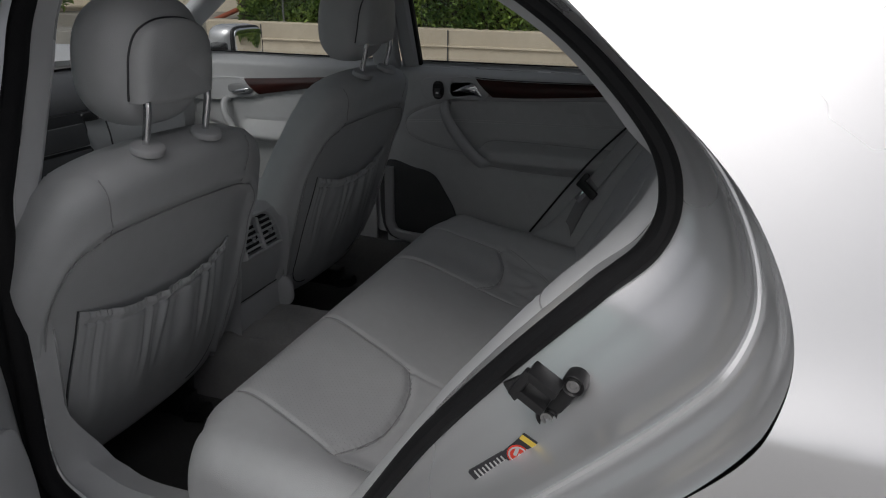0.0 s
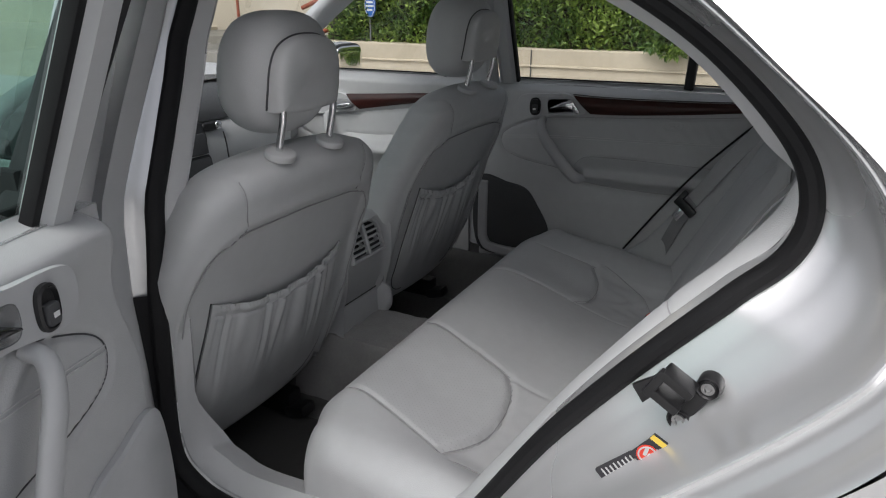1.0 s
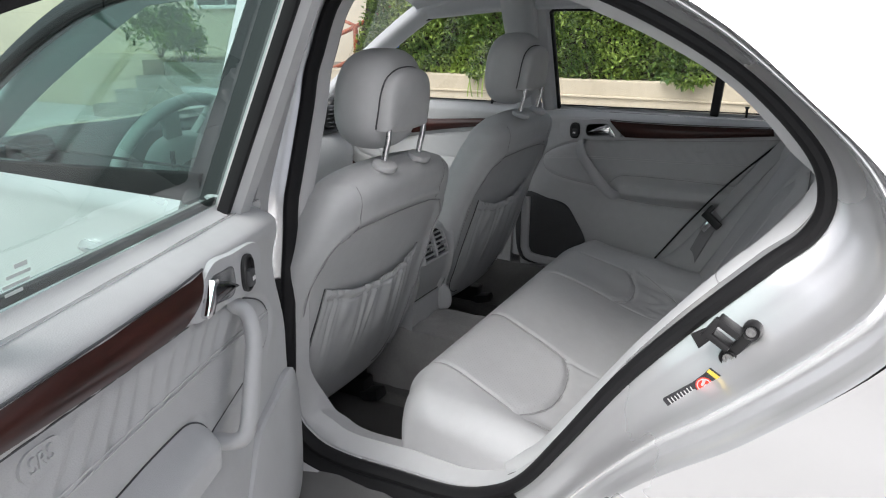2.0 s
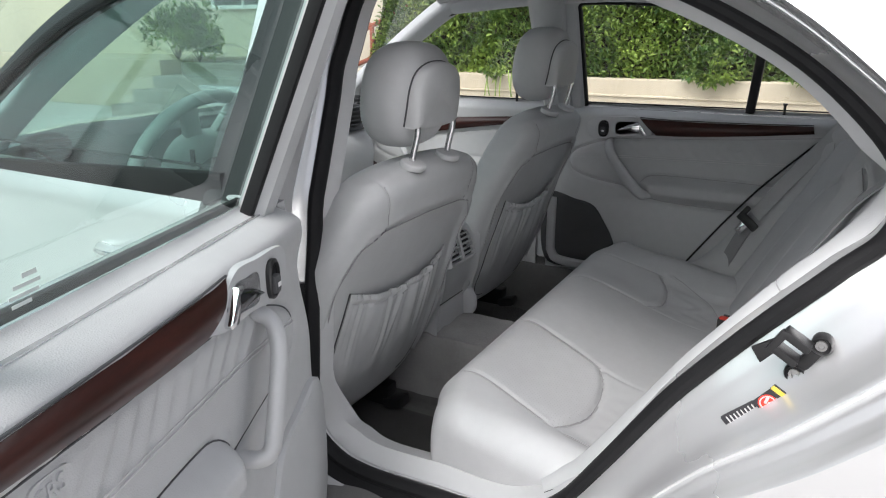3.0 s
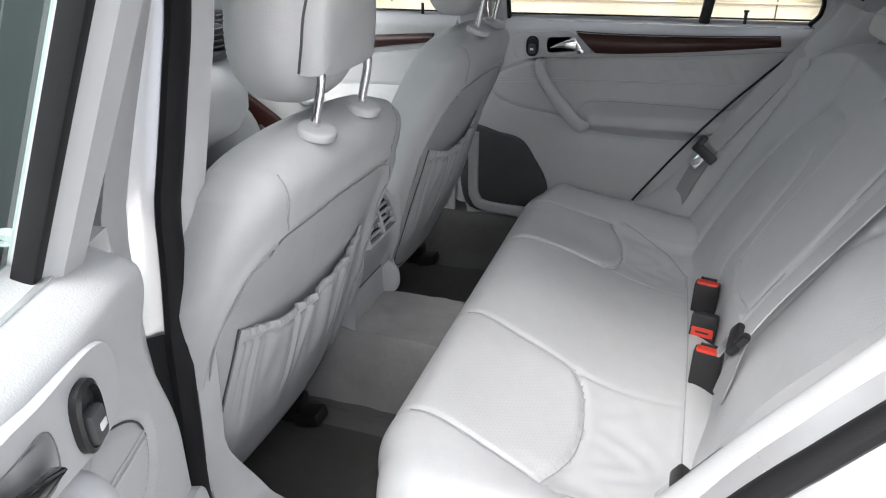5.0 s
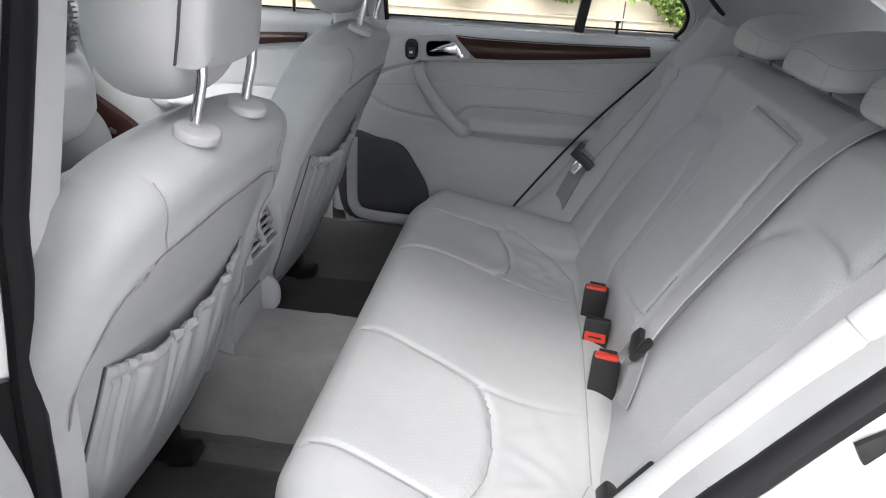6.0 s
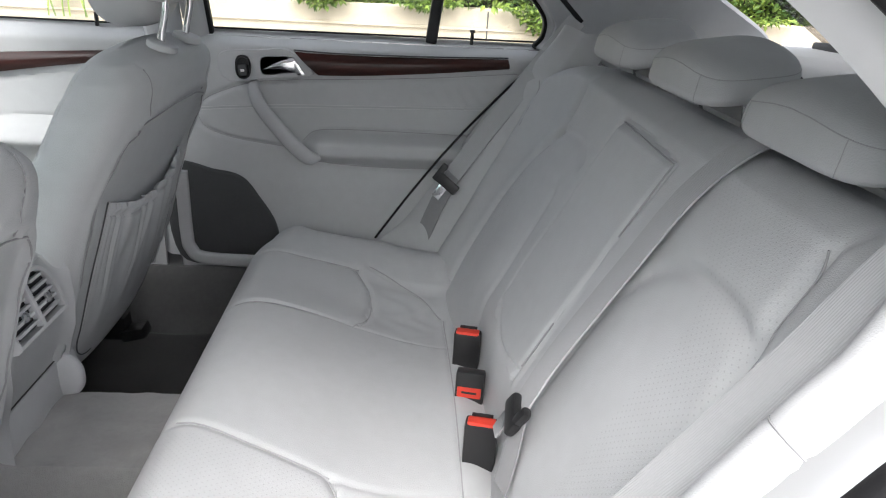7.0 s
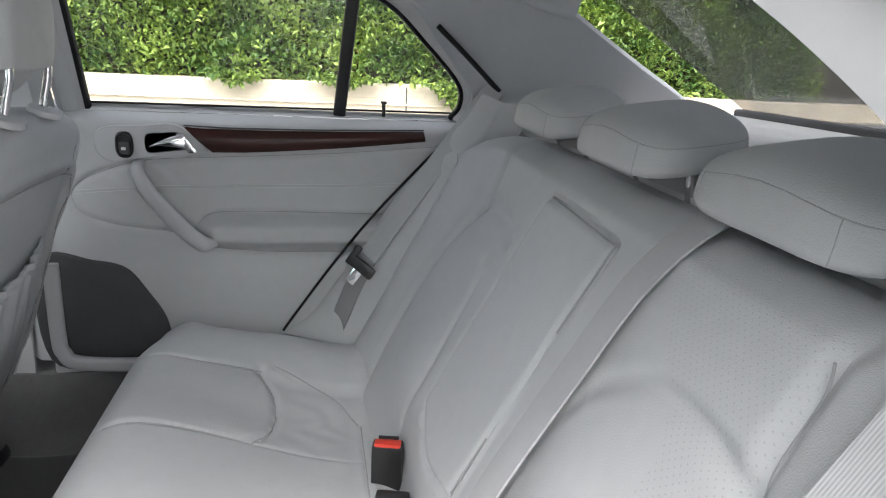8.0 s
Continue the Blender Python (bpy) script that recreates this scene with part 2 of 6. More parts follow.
def sweep(path, profile, up=(0, 0, 1), closed=False, caps=True):
    """A profile of (side, up) offsets carried along a path."""
    p = np.array(path, float)
    d = np.gradient(p, axis=0) if not closed else np.roll(p, -1, 0) - np.roll(p, 1, 0)
    d /= np.linalg.norm(d, axis=1, keepdims=True) + 1e-12
    ups = np.broadcast_to(np.array(up, float), p.shape)
    s = np.cross(d, ups)
    s /= np.linalg.norm(s, axis=1, keepdims=True) + 1e-12
    u = np.cross(s, d)
    prof = np.array(profile, float)
    rings = p[:, None] + s[:, None] * prof[None, :, :1] + u[:, None] * prof[None, :, 1:]
    if closed:
        rings = np.vstack([rings, rings[:1]])
    return loft(rings, True, caps and not closed)


def circle(r, n=10, ry=None):
    return [(r * math.cos(2 * math.pi * i / n), (ry or r) * math.sin(2 * math.pi * i / n)) for i in range(n)]


def rounded(w, h, r, n=4):
    """A rounded rectangle of width w and height h about the origin."""
    out = []
    for cx, cy, a in ((w / 2 - r, h / 2 - r, 0), (r - w / 2, h / 2 - r, 90), (r - w / 2, r - h / 2, 180), (w / 2 - r, r - h / 2, 270)):
        out += [(cx + r * math.cos(radians(a + 90 * i / n)), cy + r * math.sin(radians(a + 90 * i / n))) for i in range(n + 1)]
    return out


def plate(outline, thick, bevel=0.0):
    """An outline in x and y, made thick downwards from z = 0, with a chamfered upper edge."""
    o = np.array(outline, float)
    c = o.mean(0)
    rows = []
    if bevel:
        d = o - c
        inset = o - bevel * d / (np.linalg.norm(d, axis=1, keepdims=True) + 1e-9)
        rows.append(np.c_[inset, np.zeros(len(o))])
        rows.append(np.c_[o, np.full(len(o), -bevel)])
    else:
        rows.append(np.c_[o, np.zeros(len(o))])
    rows.append(np.c_[o, np.full(len(o), -thick)])
    return loft(rows, True, True)


def box(sx, sy, sz, bevel=0.004, segments=2):
    bm = bmesh.new()
    bmesh.ops.create_cube(bm, size=1)
    bmesh.ops.scale(bm, vec=(sx, sy, sz), verts=bm.verts)
    if bevel:
        bmesh.ops.bevel(bm, geom=bm.edges[:], offset=bevel, segments=segments, profile=0.6, affect="EDGES")
    bm.verts.index_update()
    shape = [tuple(v.co) for v in bm.verts], [[v.index for v in f.verts] for f in bm.faces]
    bm.free()
    return shape


def pad(sx, sy, sz, ex=0.45, ez=0.5, nu=48, nv=24, bend=None):
    """A stuffed pad: a superellipsoid of full size sx, sy, sz; bend shifts its points."""
    u, v = np.meshgrid(np.linspace(-math.pi, math.pi, nu, endpoint=False), np.linspace(-math.pi / 2 + 0.04, math.pi / 2 - 0.04, nv))
    f = lambda a, e: np.sign(a) * np.abs(a) ** e
    p = np.stack([sx / 2 * f(np.cos(v), ez) * f(np.cos(u), ex), sy / 2 * f(np.cos(v), ez) * f(np.sin(u), ex), sz / 2 * f(np.sin(v), ez)], -1)
    if bend:
        p = bend(p)
    return loft(p, True, True)


def near(a, b, line, n=60):
    """How far the points (a, b) lie from a smooth line in the same plane."""
    c = catmull(line, n)
    best = np.full(a.shape, 1e9)
    for (x0, y0), (x1, y1) in zip(c[:-1], c[1:]):
        dx, dy = x1 - x0, y1 - y0
        t = np.clip(((a - x0) * dx + (b - y0) * dy) / (dx * dx + dy * dy + 1e-12), 0, 1)
        best = np.minimum(best, np.hypot(a - x0 - t * dx, b - y0 - t * dy))
    return best


def groove(a, b, line, depth=0.004, width=0.006):
    return -depth * np.exp(-(near(a, b, line) / width) ** 2)


def step(x, lo, hi):
    t = np.clip((x - lo) / (hi - lo), 0, 1)
    return t * t * (3 - 2 * t)


def bumps(x, y, seed, scale, n=26, size=(0.6, 1.4)):
    """A smooth random height, about -1 to 1, of waves in all directions."""
    r = np.random.RandomState(seed)
    h = 0
    for _ in range(n):
        a, k = r.uniform(0, 2 * math.pi), r.uniform(*size) * 2 * math.pi / scale
        h = h + np.sin(k * (x * math.cos(a) + y * math.sin(a)) + r.uniform(0, 6.3))
    return h / math.sqrt(n) / 1.6


def seam(grid, axes, line, n=60, sink=0.0, r=0.0011):
    """A thin cord that follows a line, given in two axes, over a grid of points."""
    q = np.asarray(grid, float).reshape(-1, 3)
    path = []
    for a, b in catmull(line, n):
        d = (q[:, axes[0]] - a) ** 2 + (q[:, axes[1]] - b) ** 2
        near6 = np.argpartition(d, 6)[:6]
        w = 1 / (d[near6] + 1e-7)
        p = (q[near6] * w[:, None]).sum(0) / w.sum()
        p[axes[0]], p[axes[1]] = a, b
        path.append(p)
    path = np.array(path)
    other = ({0, 1, 2} - set(axes)).pop()
    smooth = np.convolve(np.r_[path[:2, other], path[:, other], path[-2:, other]], np.ones(5) / 5, "valid")
    path[:, other] = smooth + sink
    up = [0.0, 0.0, 0.0]
    up[other] = 1.0
    return sweep(path, circle(r, 6), up=up)


def stitches(path, gap=0.007, length=0.0042, r=0.0007, up=(0, 0, 1)):
    """A row of short threads along a path."""
    p = np.array(path, float)
    run = np.r_[0, np.cumsum(np.linalg.norm(np.diff(p, axis=0), axis=1))]
    at = lambda d: np.array([np.interp(d, run, p[:, k]) for k in range(3)])
    return merge(*[sweep([at(d), at(d + length / 2), at(d + length)], circle(r, 5), up=up) for d in np.arange(0, run[-1] - length, gap)])


# ---- ground, wall, hedge ----
ground = part("ground", sheet([[(x, y, 0) for y in (-600, -60, -12, -4, 0, 3, 6.3, 60, 600)] for x in (-600, -60, -15, -6, 0, 6, 15, 60, 600)]), ASPHALT)
tagged(ground, "pale grey concrete paving under the car", "ground", kind="structure")

WALL_Y = 6.0


def retaining_wall():
    base = thing("retaining_wall", "low beige rendered concrete retaining wall with stained face", "wall", kind="structure")
    xs = np.linspace(-5.4, 12, 110)
    prof = [(0.30, 0), (0.0, 0), (-0.004, 0.30), (0.004, 0.545), (-0.022, 0.552), (-0.02, 0.565), (0.002, 0.572), (0.0, 0.735), (0.02, 0.75), (0.30, 0.75)]
    rows = []
    for x in xs:
        w = 0.006 * math.sin(x * 1.7) + 0.004 * math.sin(x * 5.1)
        rows.append([(x, WALL_Y + a + w * (b > 0.1), b + 0.01 * math.sin(x * 0.9) * (b > 0.7)) for a, b in prof])
    part("wall_face", loft(rows, True, True), CONCRETE, base)
    for x in (-4.6, -2.2, 0.9, 3.4):
        part("joint", moved(box(0.012, 0.01, 0.72, 0.002), pose(x, WALL_Y - 0.004, 0.37)), SEAM, base)
    return base


retaining_wall()


def leaf_material(name, low, high):
    m = material(name, high, 0.6)
    nodes, links = m.node_tree.nodes, m.node_tree.links
    g = nodes.new("ShaderNodeNewGeometry")
    ramp = nodes.new("ShaderNodeValToRGB")
    ramp.color_ramp.elements[0].color, ramp.color_ramp.elements[1].color = (*low, 1), (*high, 1)
    mid = ramp.color_ramp.elements.new(0.8)
    mid.color = (*[0.5 * a + 0.5 * b for a, b in zip(low, high)], 1)
    patch, add = nodes.new("ShaderNodeTexNoise"), nodes.new("ShaderNodeMath")
    patch.inputs["Scale"].default_value, patch.inputs["Detail"].default_value = 2.2, 3
    links.new(g.outputs["Position"], patch.inputs["Vector"])
    spread = nodes.new("ShaderNodeMapRange")
    spread.inputs["From Min"].default_value, spread.inputs["From Max"].default_value = 0.35, 0.65
    spread.inputs["To Min"].default_value, spread.inputs["To Max"].default_value = -0.30, 0.45
    links.new(patch.outputs["Fac"], spread.inputs["Value"])
    links.new(g.outputs["Random Per Island"], add.inputs[0])
    links.new(spread.outputs["Result"], add.inputs[1])
    links.new(add.outputs[0], ramp.inputs["Fac"])
    b = nodes["Principled BSDF"]
    links.new(ramp.outputs["Color"], b.inputs["Base Color"])
    b.inputs["Transmission Weight"].default_value = 0.0
    b.inputs["Subsurface Weight"].default_value = 0.0
    return m


LEAF = leaf_material("hedge_leaves", (0.04, 0.10, 0.016), (0.30, 0.41, 0.075))
TWIG = material("brown_twigs", (0.07, 0.05, 0.03), 0.8, vary=0.3, vary_scale=20)


def leaves(rng, spots, size):
    """Pointed leaves, folded along the middle, one at each spot (place, outward way)."""
    verts, faces = [], []
    for place, out in spots:
        d = Vector((rng.gauss(0, 0.7), rng.gauss(0, 0.7), rng.gauss(0.15, 0.6))) + Vector(out) * 0.9
        d.normalize()
        s = d.cross(Vector((rng.gauss(0, 0.5), rng.gauss(0, 0.5), 1))).normalized()
        n = s.cross(d)
        l = size * rng.uniform(0.6, 1.3)
        w = l * rng.uniform(0.20, 0.30)
        p, k = Vector(place), len(verts)
        verts += [p, p + d * l * 0.45 + s * w + n * w * 0.4, p + d * l - n * l * 0.12, p + d * l * 0.45 - s * w + n * w * 0.4]
        faces += [[k, k + 1, k + 2], [k, k + 2, k + 3]]
    return verts, faces


def hedge():
    rng = random.Random(4)
    base = thing("hedge", "dense green leafy hedge growing on a bank above the wall", "hedge", kind="stuff")
    xs, vs = np.meshgrid(np.linspace(-5.1, 12, 240), np.linspace(0, 1, 40), indexing="ij")
    lump = bumps(xs, vs * 1.6, 5, 0.9)
    y = WALL_Y + 0.16 + 0.95 * vs**1.5 - 0.10 * lump
    z = 0.70 + 1.25 * np.sin(vs * math.pi / 2) + 0.08 * lump
    part("undergrowth", sheet(np.stack([xs, y + 0.12, z - 0.05], -1), 0.05), SOIL, base)
    spots = []
    for _ in range(74000):
        x, v = rng.uniform(-5.0, 5.5), rng.random() ** 0.9
        i, j = int((x + 5.1) / 17.1 * 239), int(v * 39)
        h = lump[i, j]
        depth = rng.uniform(-0.10, 0.13)
        spots.append(((x, WALL_Y + 0.14 + 0.95 * v**1.5 - 0.10 * h + depth * 0.8, 0.70 + 1.25 * math.sin(v * math.pi / 2) + 0.08 * h - depth * 0.5), (0, -0.8, 0.5)))
    for cx, w, drop in ((-3.1, 0.12, 0.12), (-0.7, 0.25, 0.10), (1.55, 0.55, 0.34), (2.1, 0.7, 0.42), (3.0, 0.8, 0.3), (0.3, 0.3, 0.07)):
        for _ in range(int(1500 * w)):
            x = rng.gauss(cx, w * 0.45)
            k = rng.random()
            spots.append(((x, WALL_Y - 0.02 - 0.10 * rng.random(), 0.80 - drop * k * max(0.1, 1 - abs(x - cx) / w)), (0, -0.8, -0.3)))
    part("leaves", leaves(rng, spots, 0.072), LEAF, base)
    blades = []
    for cx in (-3.15, -3.05, -2.95, -3.22, -2.88, -3.0):
        lean = rng.uniform(-0.1, 0.1)
        path = catmull([(cx, WALL_Y - 0.02, 0.80), (cx + lean * 0.5, WALL_Y - 0.10, 0.74), (cx + lean, WALL_Y - 0.12, 0.60), (cx + lean * 1.3, WALL_Y - 0.11, 0.50)], 10)
        blades.append(sweep(path, [(-0.008, 0), (0, 0.003), (0.008, 0), (0, -0.003)], up=(0, -1, 0.2)))
    part("grass_blades", merge(*blades), LEAF, base)


hedge()


# ---- the car's shell ----
def half(z):
    """Half the car's width at a height: upright doors, and windows that lean in."""
    z = np.asarray(z, float)
    low = 0.86 - 0.10 * np.clip(z - 0.75, 0, 0.15) - 0.05 * np.clip(0.45 - z, 0, 1)
    return np.where(z < 0.9, low, 0.845 - 0.42 * (z - 0.9))


OPENING = [(-.365, 1.285), (-.15, 1.30), (0, 1.288), (.10, 1.264), (.228, 1.209), (.342, 1.142), (.432, 1.060), (.459, 1.003), (.447, .953), (.396, .902),
           (.308, .802), (.231, .702), (.148, .568), (.088, .478), (.030, .43), (-.05, .40), (-.168, .393), (-.30, .39), (-.372, .41), (-.414, .468),
           (-.407, .645), (-.395, .86), (-.402, 1.055), (-.406, 1.152)]
OUTER = [(-.39, 1.345), (-.15, 1.365), (.03, 1.35), (.155, 1.302), (.315, 1.212), (.42, 1.13), (.508, 1.052), (.551, .975), (.550, .915), (.508, .848),
         (.405, .745), (.315, .67), (.24, .592), (.17, .50), (.10, .42), (-.03, .35), (-.168, .32), (-.32, .32), (-.43, .35), (-.467, .45),
         (-.470, .645), (-.455, .86), (-.457, 1.06), (-.452, 1.16)]
RING_A, RING_B = catmull(OPENING, 200, True), catmull(OUTER, 200, True)


def ring(t, off, side=-1):
    """The door opening's outline, t of the way from its seal to its outer edge, off metres inside the outer skin."""
    p = RING_A + t * (RING_B - RING_A)
    return np.c_[p[:, 0], side * (half(p[:, 1]) - off - 0.030 * max(0.0, 1 - t)), p[:, 1]]


car = thing("car", "silver four-door saloon car with open rear door and grey interior", "car")
jamb = [(-0.10, 0.20), (-0.06, 0.155), (0.0, 0.147), (0.12, 0.143), (0.26, 0.140), (0.33, 0.134), (0.42, 0.127), (0.56, 0.117), (0.66, 0.102), (0.705, 0.086),
        (0.74, 0.064), (0.755, 0.058), (0.770, 0.0565), (0.795, 0.0595), (0.825, 0.0600), (0.845, 0.052), (0.87, 0.046), (0.92, 0.041), (0.945, 0.036), (0.962, 0.018), (0.98, 0.004), (1.01, 0.0)]
part("door_jamb", loft([ring(t, o) for t, o in jamb]), SILVER, car, "silver painted door jamb")

skin_rows = []
for k in np.linspace(0, 1, 26):
    p = RING_A + 1.01 * (RING_B - RING_A)
    d = p - np.array((0.05, 0.85))
    reach = np.minimum(np.where(d[:, 0] > 0, 1.5 / np.maximum(d[:, 0], 1e-6), 0.508 / np.maximum(-d[:, 0], 1e-6)),
                       np.where(d[:, 1] > 0, 0.545 / np.maximum(d[:, 1], 1e-6), 0.62 / np.maximum(-d[:, 1], 1e-6)))
    q = np.array((0.05, 0.85)) + d * (1 + (np.maximum(reach, 1.0) - 1) * k)[:, None]
    y = half(q[:, 1]) + 0.012 * np.exp(-((q[:, 1] - 0.885) / 0.05) ** 2) * step(q[:, 0], 0.3, 0.7) - 0.08 * np.clip(q[:, 0] - 0.55, 0, 2) ** 2
    skin_rows.append(np.c_[q[:, 0], -y, q[:, 1]])
part("quarter_panel", loft(skin_rows), SILVER, car, "silver rear quarter panel")

# black sill guard along the foot of the opening, with a pale scuff strip
foot = slice(112, 172)
part("sill_guard", loft([ring(t, o)[foot] for t, o in ((0.06, 0.150), (0.06, 0.141), (0.30, 0.131), (0.62, 0.104), (0.78, 0.058), (0.92, 0.030), (0.92, 0.045))], False), RUBBER, car, "black rubber sill guard")
part("scuff_strip", loft([ring(t, o)[136:158] for t, o in ((0.34, 0.135), (0.34, 0.122), (0.40, 0.115), (0.58, 0.100), (0.62, 0.098), (0.62, 0.110))], False), TRIM_LIGHT, car, "pale metal scuff strip")

seal_path = ring(0.02, 0.148)
part("door_seal", sweep(seal_path, [(a * 1.0, b) for a, b in circle(0.0125, 10, 0.016)], up=(0, 1, 0), closed=True), RUBBER, car, "thick black rubber door seal")

# inner lining strip between the seal and the cabin, wide along the sill and narrow above
def lip(t, off):
    x, z = RING_A[:, 0], RING_A[:, 1]
    low = step(0.56 - z, 0.0, 0.12)
    upper = step(z, 0.99, 1.07) * step(x, -0.1, 0.15)
    slope = step(x, 0.0, 0.1) * (1 - step(z, 0.98, 1.06)) * (1 - low)
    share = (0.42 + 0.58 * low) * (1 - slope) + 0.45 * slope
    p = RING_A + (t * (share - 0.39 * slope))[:, None] * (RING_B - RING_A)
    drop = 0.02 * low * (off > 0.2) + 0.26 * max(off - 0.165, 0) * upper
    return np.c_[p[:, 0] - 0.1 * max(off - 0.165, 0) * upper, -(half(p[:, 1]) - 0.190 - (off - 0.160) * share), p[:, 1] - drop]


part("opening_trim", loft([lip(-0.06, 0.165), lip(-0.12, 0.166), lip(-0.26, 0.178), lip(-0.42, 0.198), lip(-0.50, 0.24)]), TRIM_LIGHT, car, "pale grey opening trim")


# ---- beyond the wall: steps, rail, sign, building, lamp and trees ----
def building():
    b = thing("building", "pale cream rendered building with a flat parapet", "building")
    part("wall", moved(box(13.0, 0.4, 3.6, 0.03), pose(-11.6, 8.6, 1.8)), RENDERED, b)
    part("parapet", moved(box(13.2, 0.55, 0.16, 0.03), pose(-11.6, 8.58, 3.66)), CONCRETE, b)
    for x in (-9.4, -13.0):
        w = part("window", moved(box(1.5, 0.06, 1.2, 0.01), pose(x, 8.39, 2.3)), DARK_GREY, b, "dark window in a pale frame")
        for dx, dz, sx, sz in ((-0.78, 0, 0.07, 1.3), (0.78, 0, 0.07, 1.3), (0, 0.62, 1.6, 0.07), (0, -0.62, 1.6, 0.07), (0, 0, 0.05, 1.2)):
            part("frame", moved(box(sx, 0.08, sz, 0.01), pose(x + dx, 8.37, 2.3 + dz)), WHITE, w)
    return b


building()


def steps():
    s = thing("steps", "grey concrete steps rising beside the hedge", "steps", kind="structure")
    for k in range(3):
        part("step", moved(box(3.6, 0.42, 0.187 * (k + 1), 0.012), pose(-7.25, 5.30 + 0.40 * k, 0.0935 * (k + 1))), STEP_GREY, s)
    part("landing", moved(box(3.6, 2.0, 0.75, 0.015), pose(-7.25, 7.47, 0.375)), STEP_GREY, s)
    part("side_wall", moved(box(7.0, 2.4, 0.80, 0.02), pose(-12.6, 7.3, 0.40)), CONCRETE, s)
    return s


steps()


def stair_rail():
    r = thing("stair_rail", "red-brown painted steel stair rail", "handrail")
    run = [(-5.75, 6.6, 0.72), (-5.30, 6.6, 0.885), (-4.77, 6.6, 1.11), (-4.0, 6.6, 1.43)]
    for up in (0.0, 0.42):
        part("rail", sweep(catmull([(x, y, z + up) for x, y, z in run], 20), circle(0.03, 10), up=(0, 0, 1)), RED_PAINT, r)
    for x, z0, z1 in ((-5.30, 0.45, 1.34), (-4.2, 0.75, 1.80)):
        part("post", sweep([(x, 6.6, z0), (x, 6.6, (z0 + z1) / 2), (x, 6.6, z1)], circle(0.035, 10), up=(1, 0, 0)), RED_PAINT, r)
    part("post", sweep([(-7.0, 6.7, 0.74), (-7.0, 6.7, 1.3), (-7.0, 6.7, 1.9)], circle(0.022, 10), up=(1, 0, 0)), RED_PAINT, r)
    part("rail", sweep([(-7.0, 6.7, 1.88), (-6.2, 6.65, 1.6), (-5.3, 6.6, 1.32)], circle(0.022, 10), up=(0, 0, 1)), RED_PAINT, r)
    return r


stair_rail()


def yard_sign():
    s = thing("yard_sign", "blue octagonal yard sign with white bars on a thin post", "sign")
    a = radians(22.5)
    o = [(0.135 * math.cos(a + k * math.pi / 4), 0.135 * math.sin(a + k * math.pi / 4)) for k in range(8)]
    stand = pose(-4.34, 6.10, 1.17) @ pose(0, 0, 0, 90, 0, 0) @ pose(0, 0, 0, 0, -28, 0)
    part("board", moved(plate(o, 0.012), stand), BLUE, s)
    rim = [(x * 0.93, y * 0.93, 0.002) for x, y in o]
    part("border", moved(sweep(rim, circle(0.004, 6), up=(0, 0, 1), closed=True), stand), WHITE, s, "white border line")
    for k, w in ((0.045, 0.15), (0.0, 0.19), (-0.045, 0.13)):
        part("text_bar", moved(plate(rounded(w, 0.024, 0.004), 0.004), stand @ pose(0, k, 0.003)), WHITE, s)
    part("post", sweep([(-4.35, 6.12, 0.70), (-4.35, 6.12, 0.9), (-4.35, 6.12, 1.10)], circle(0.012, 8), up=(1, 0, 0)), GALVANISED, s)
    return s


yard_sign()


def shrub(x, y, z, size, seed):
    rng = random.Random(seed)
    s = thing("shrub", "loose green shrub on the bank by the building", "shrub", group="shrubs by the building")
    spots, stems = [], []
    for k in range(9):
        a, r = rng.uniform(0, 6.28), size * rng.uniform(0.3, 0.8)
        tip = (x + r * math.cos(a), y + 0.5 * r * math.sin(a), z + size * rng.uniform(0.5, 1.1))
        stems.append(sweep(catmull([(x, y, z), ((x + tip[0]) / 2, (y + tip[1]) / 2, z + size * 0.5), tip], 7), circle(0.008, 5), up=(0.3, 1, 0.1)))
        for _ in range(130):
            spots.append((tuple(c + rng.gauss(0, size * 0.16) for c in tip), (0, -0.5, 0.6)))
    part("stems", merge(*stems), TWIG, s)
    part("leaves", leaves(rng, spots, 0.11), LEAF, s)


shrub(-9.6, 6.9, 0.75, 0.8, 1)
shrub(-8.9, 6.75, 0.75, 0.5, 2)


def street_lamp():
    s = thing("street_lamp", "tall grey street lamp with two flat heads", "street lamp")
    x, y = -13.75, -8.2
    rows = [[(x + r * math.cos(a), y + r * math.sin(a), z) for a in np.linspace(0, 2 * math.pi, 14, endpoint=False)] for r, z in ((0.24, 0), (0.24, 0.5), (0.17, 0.6), (0.10, 8.5))]
    part("pole", loft(rows, True, True), GALVANISED, s)
    for k in (-1, 1):
        part("arm", sweep([(x, y, 8.45), (x + 0.35 * k, y - 0.5 * k, 8.55), (x + 0.55 * k, y - 0.8 * k, 8.58)], circle(0.04, 8), up=(0, 0, 1)), GALVANISED, s)
        part("lamp_head", moved(pad(0.8, 0.34, 0.14, 0.5, 0.6, 24, 10), pose(x + 0.7 * k, y - 1.02 * k, 8.6, 0, 0, -57)), DARK_GREY, s)
    return s


street_lamp()


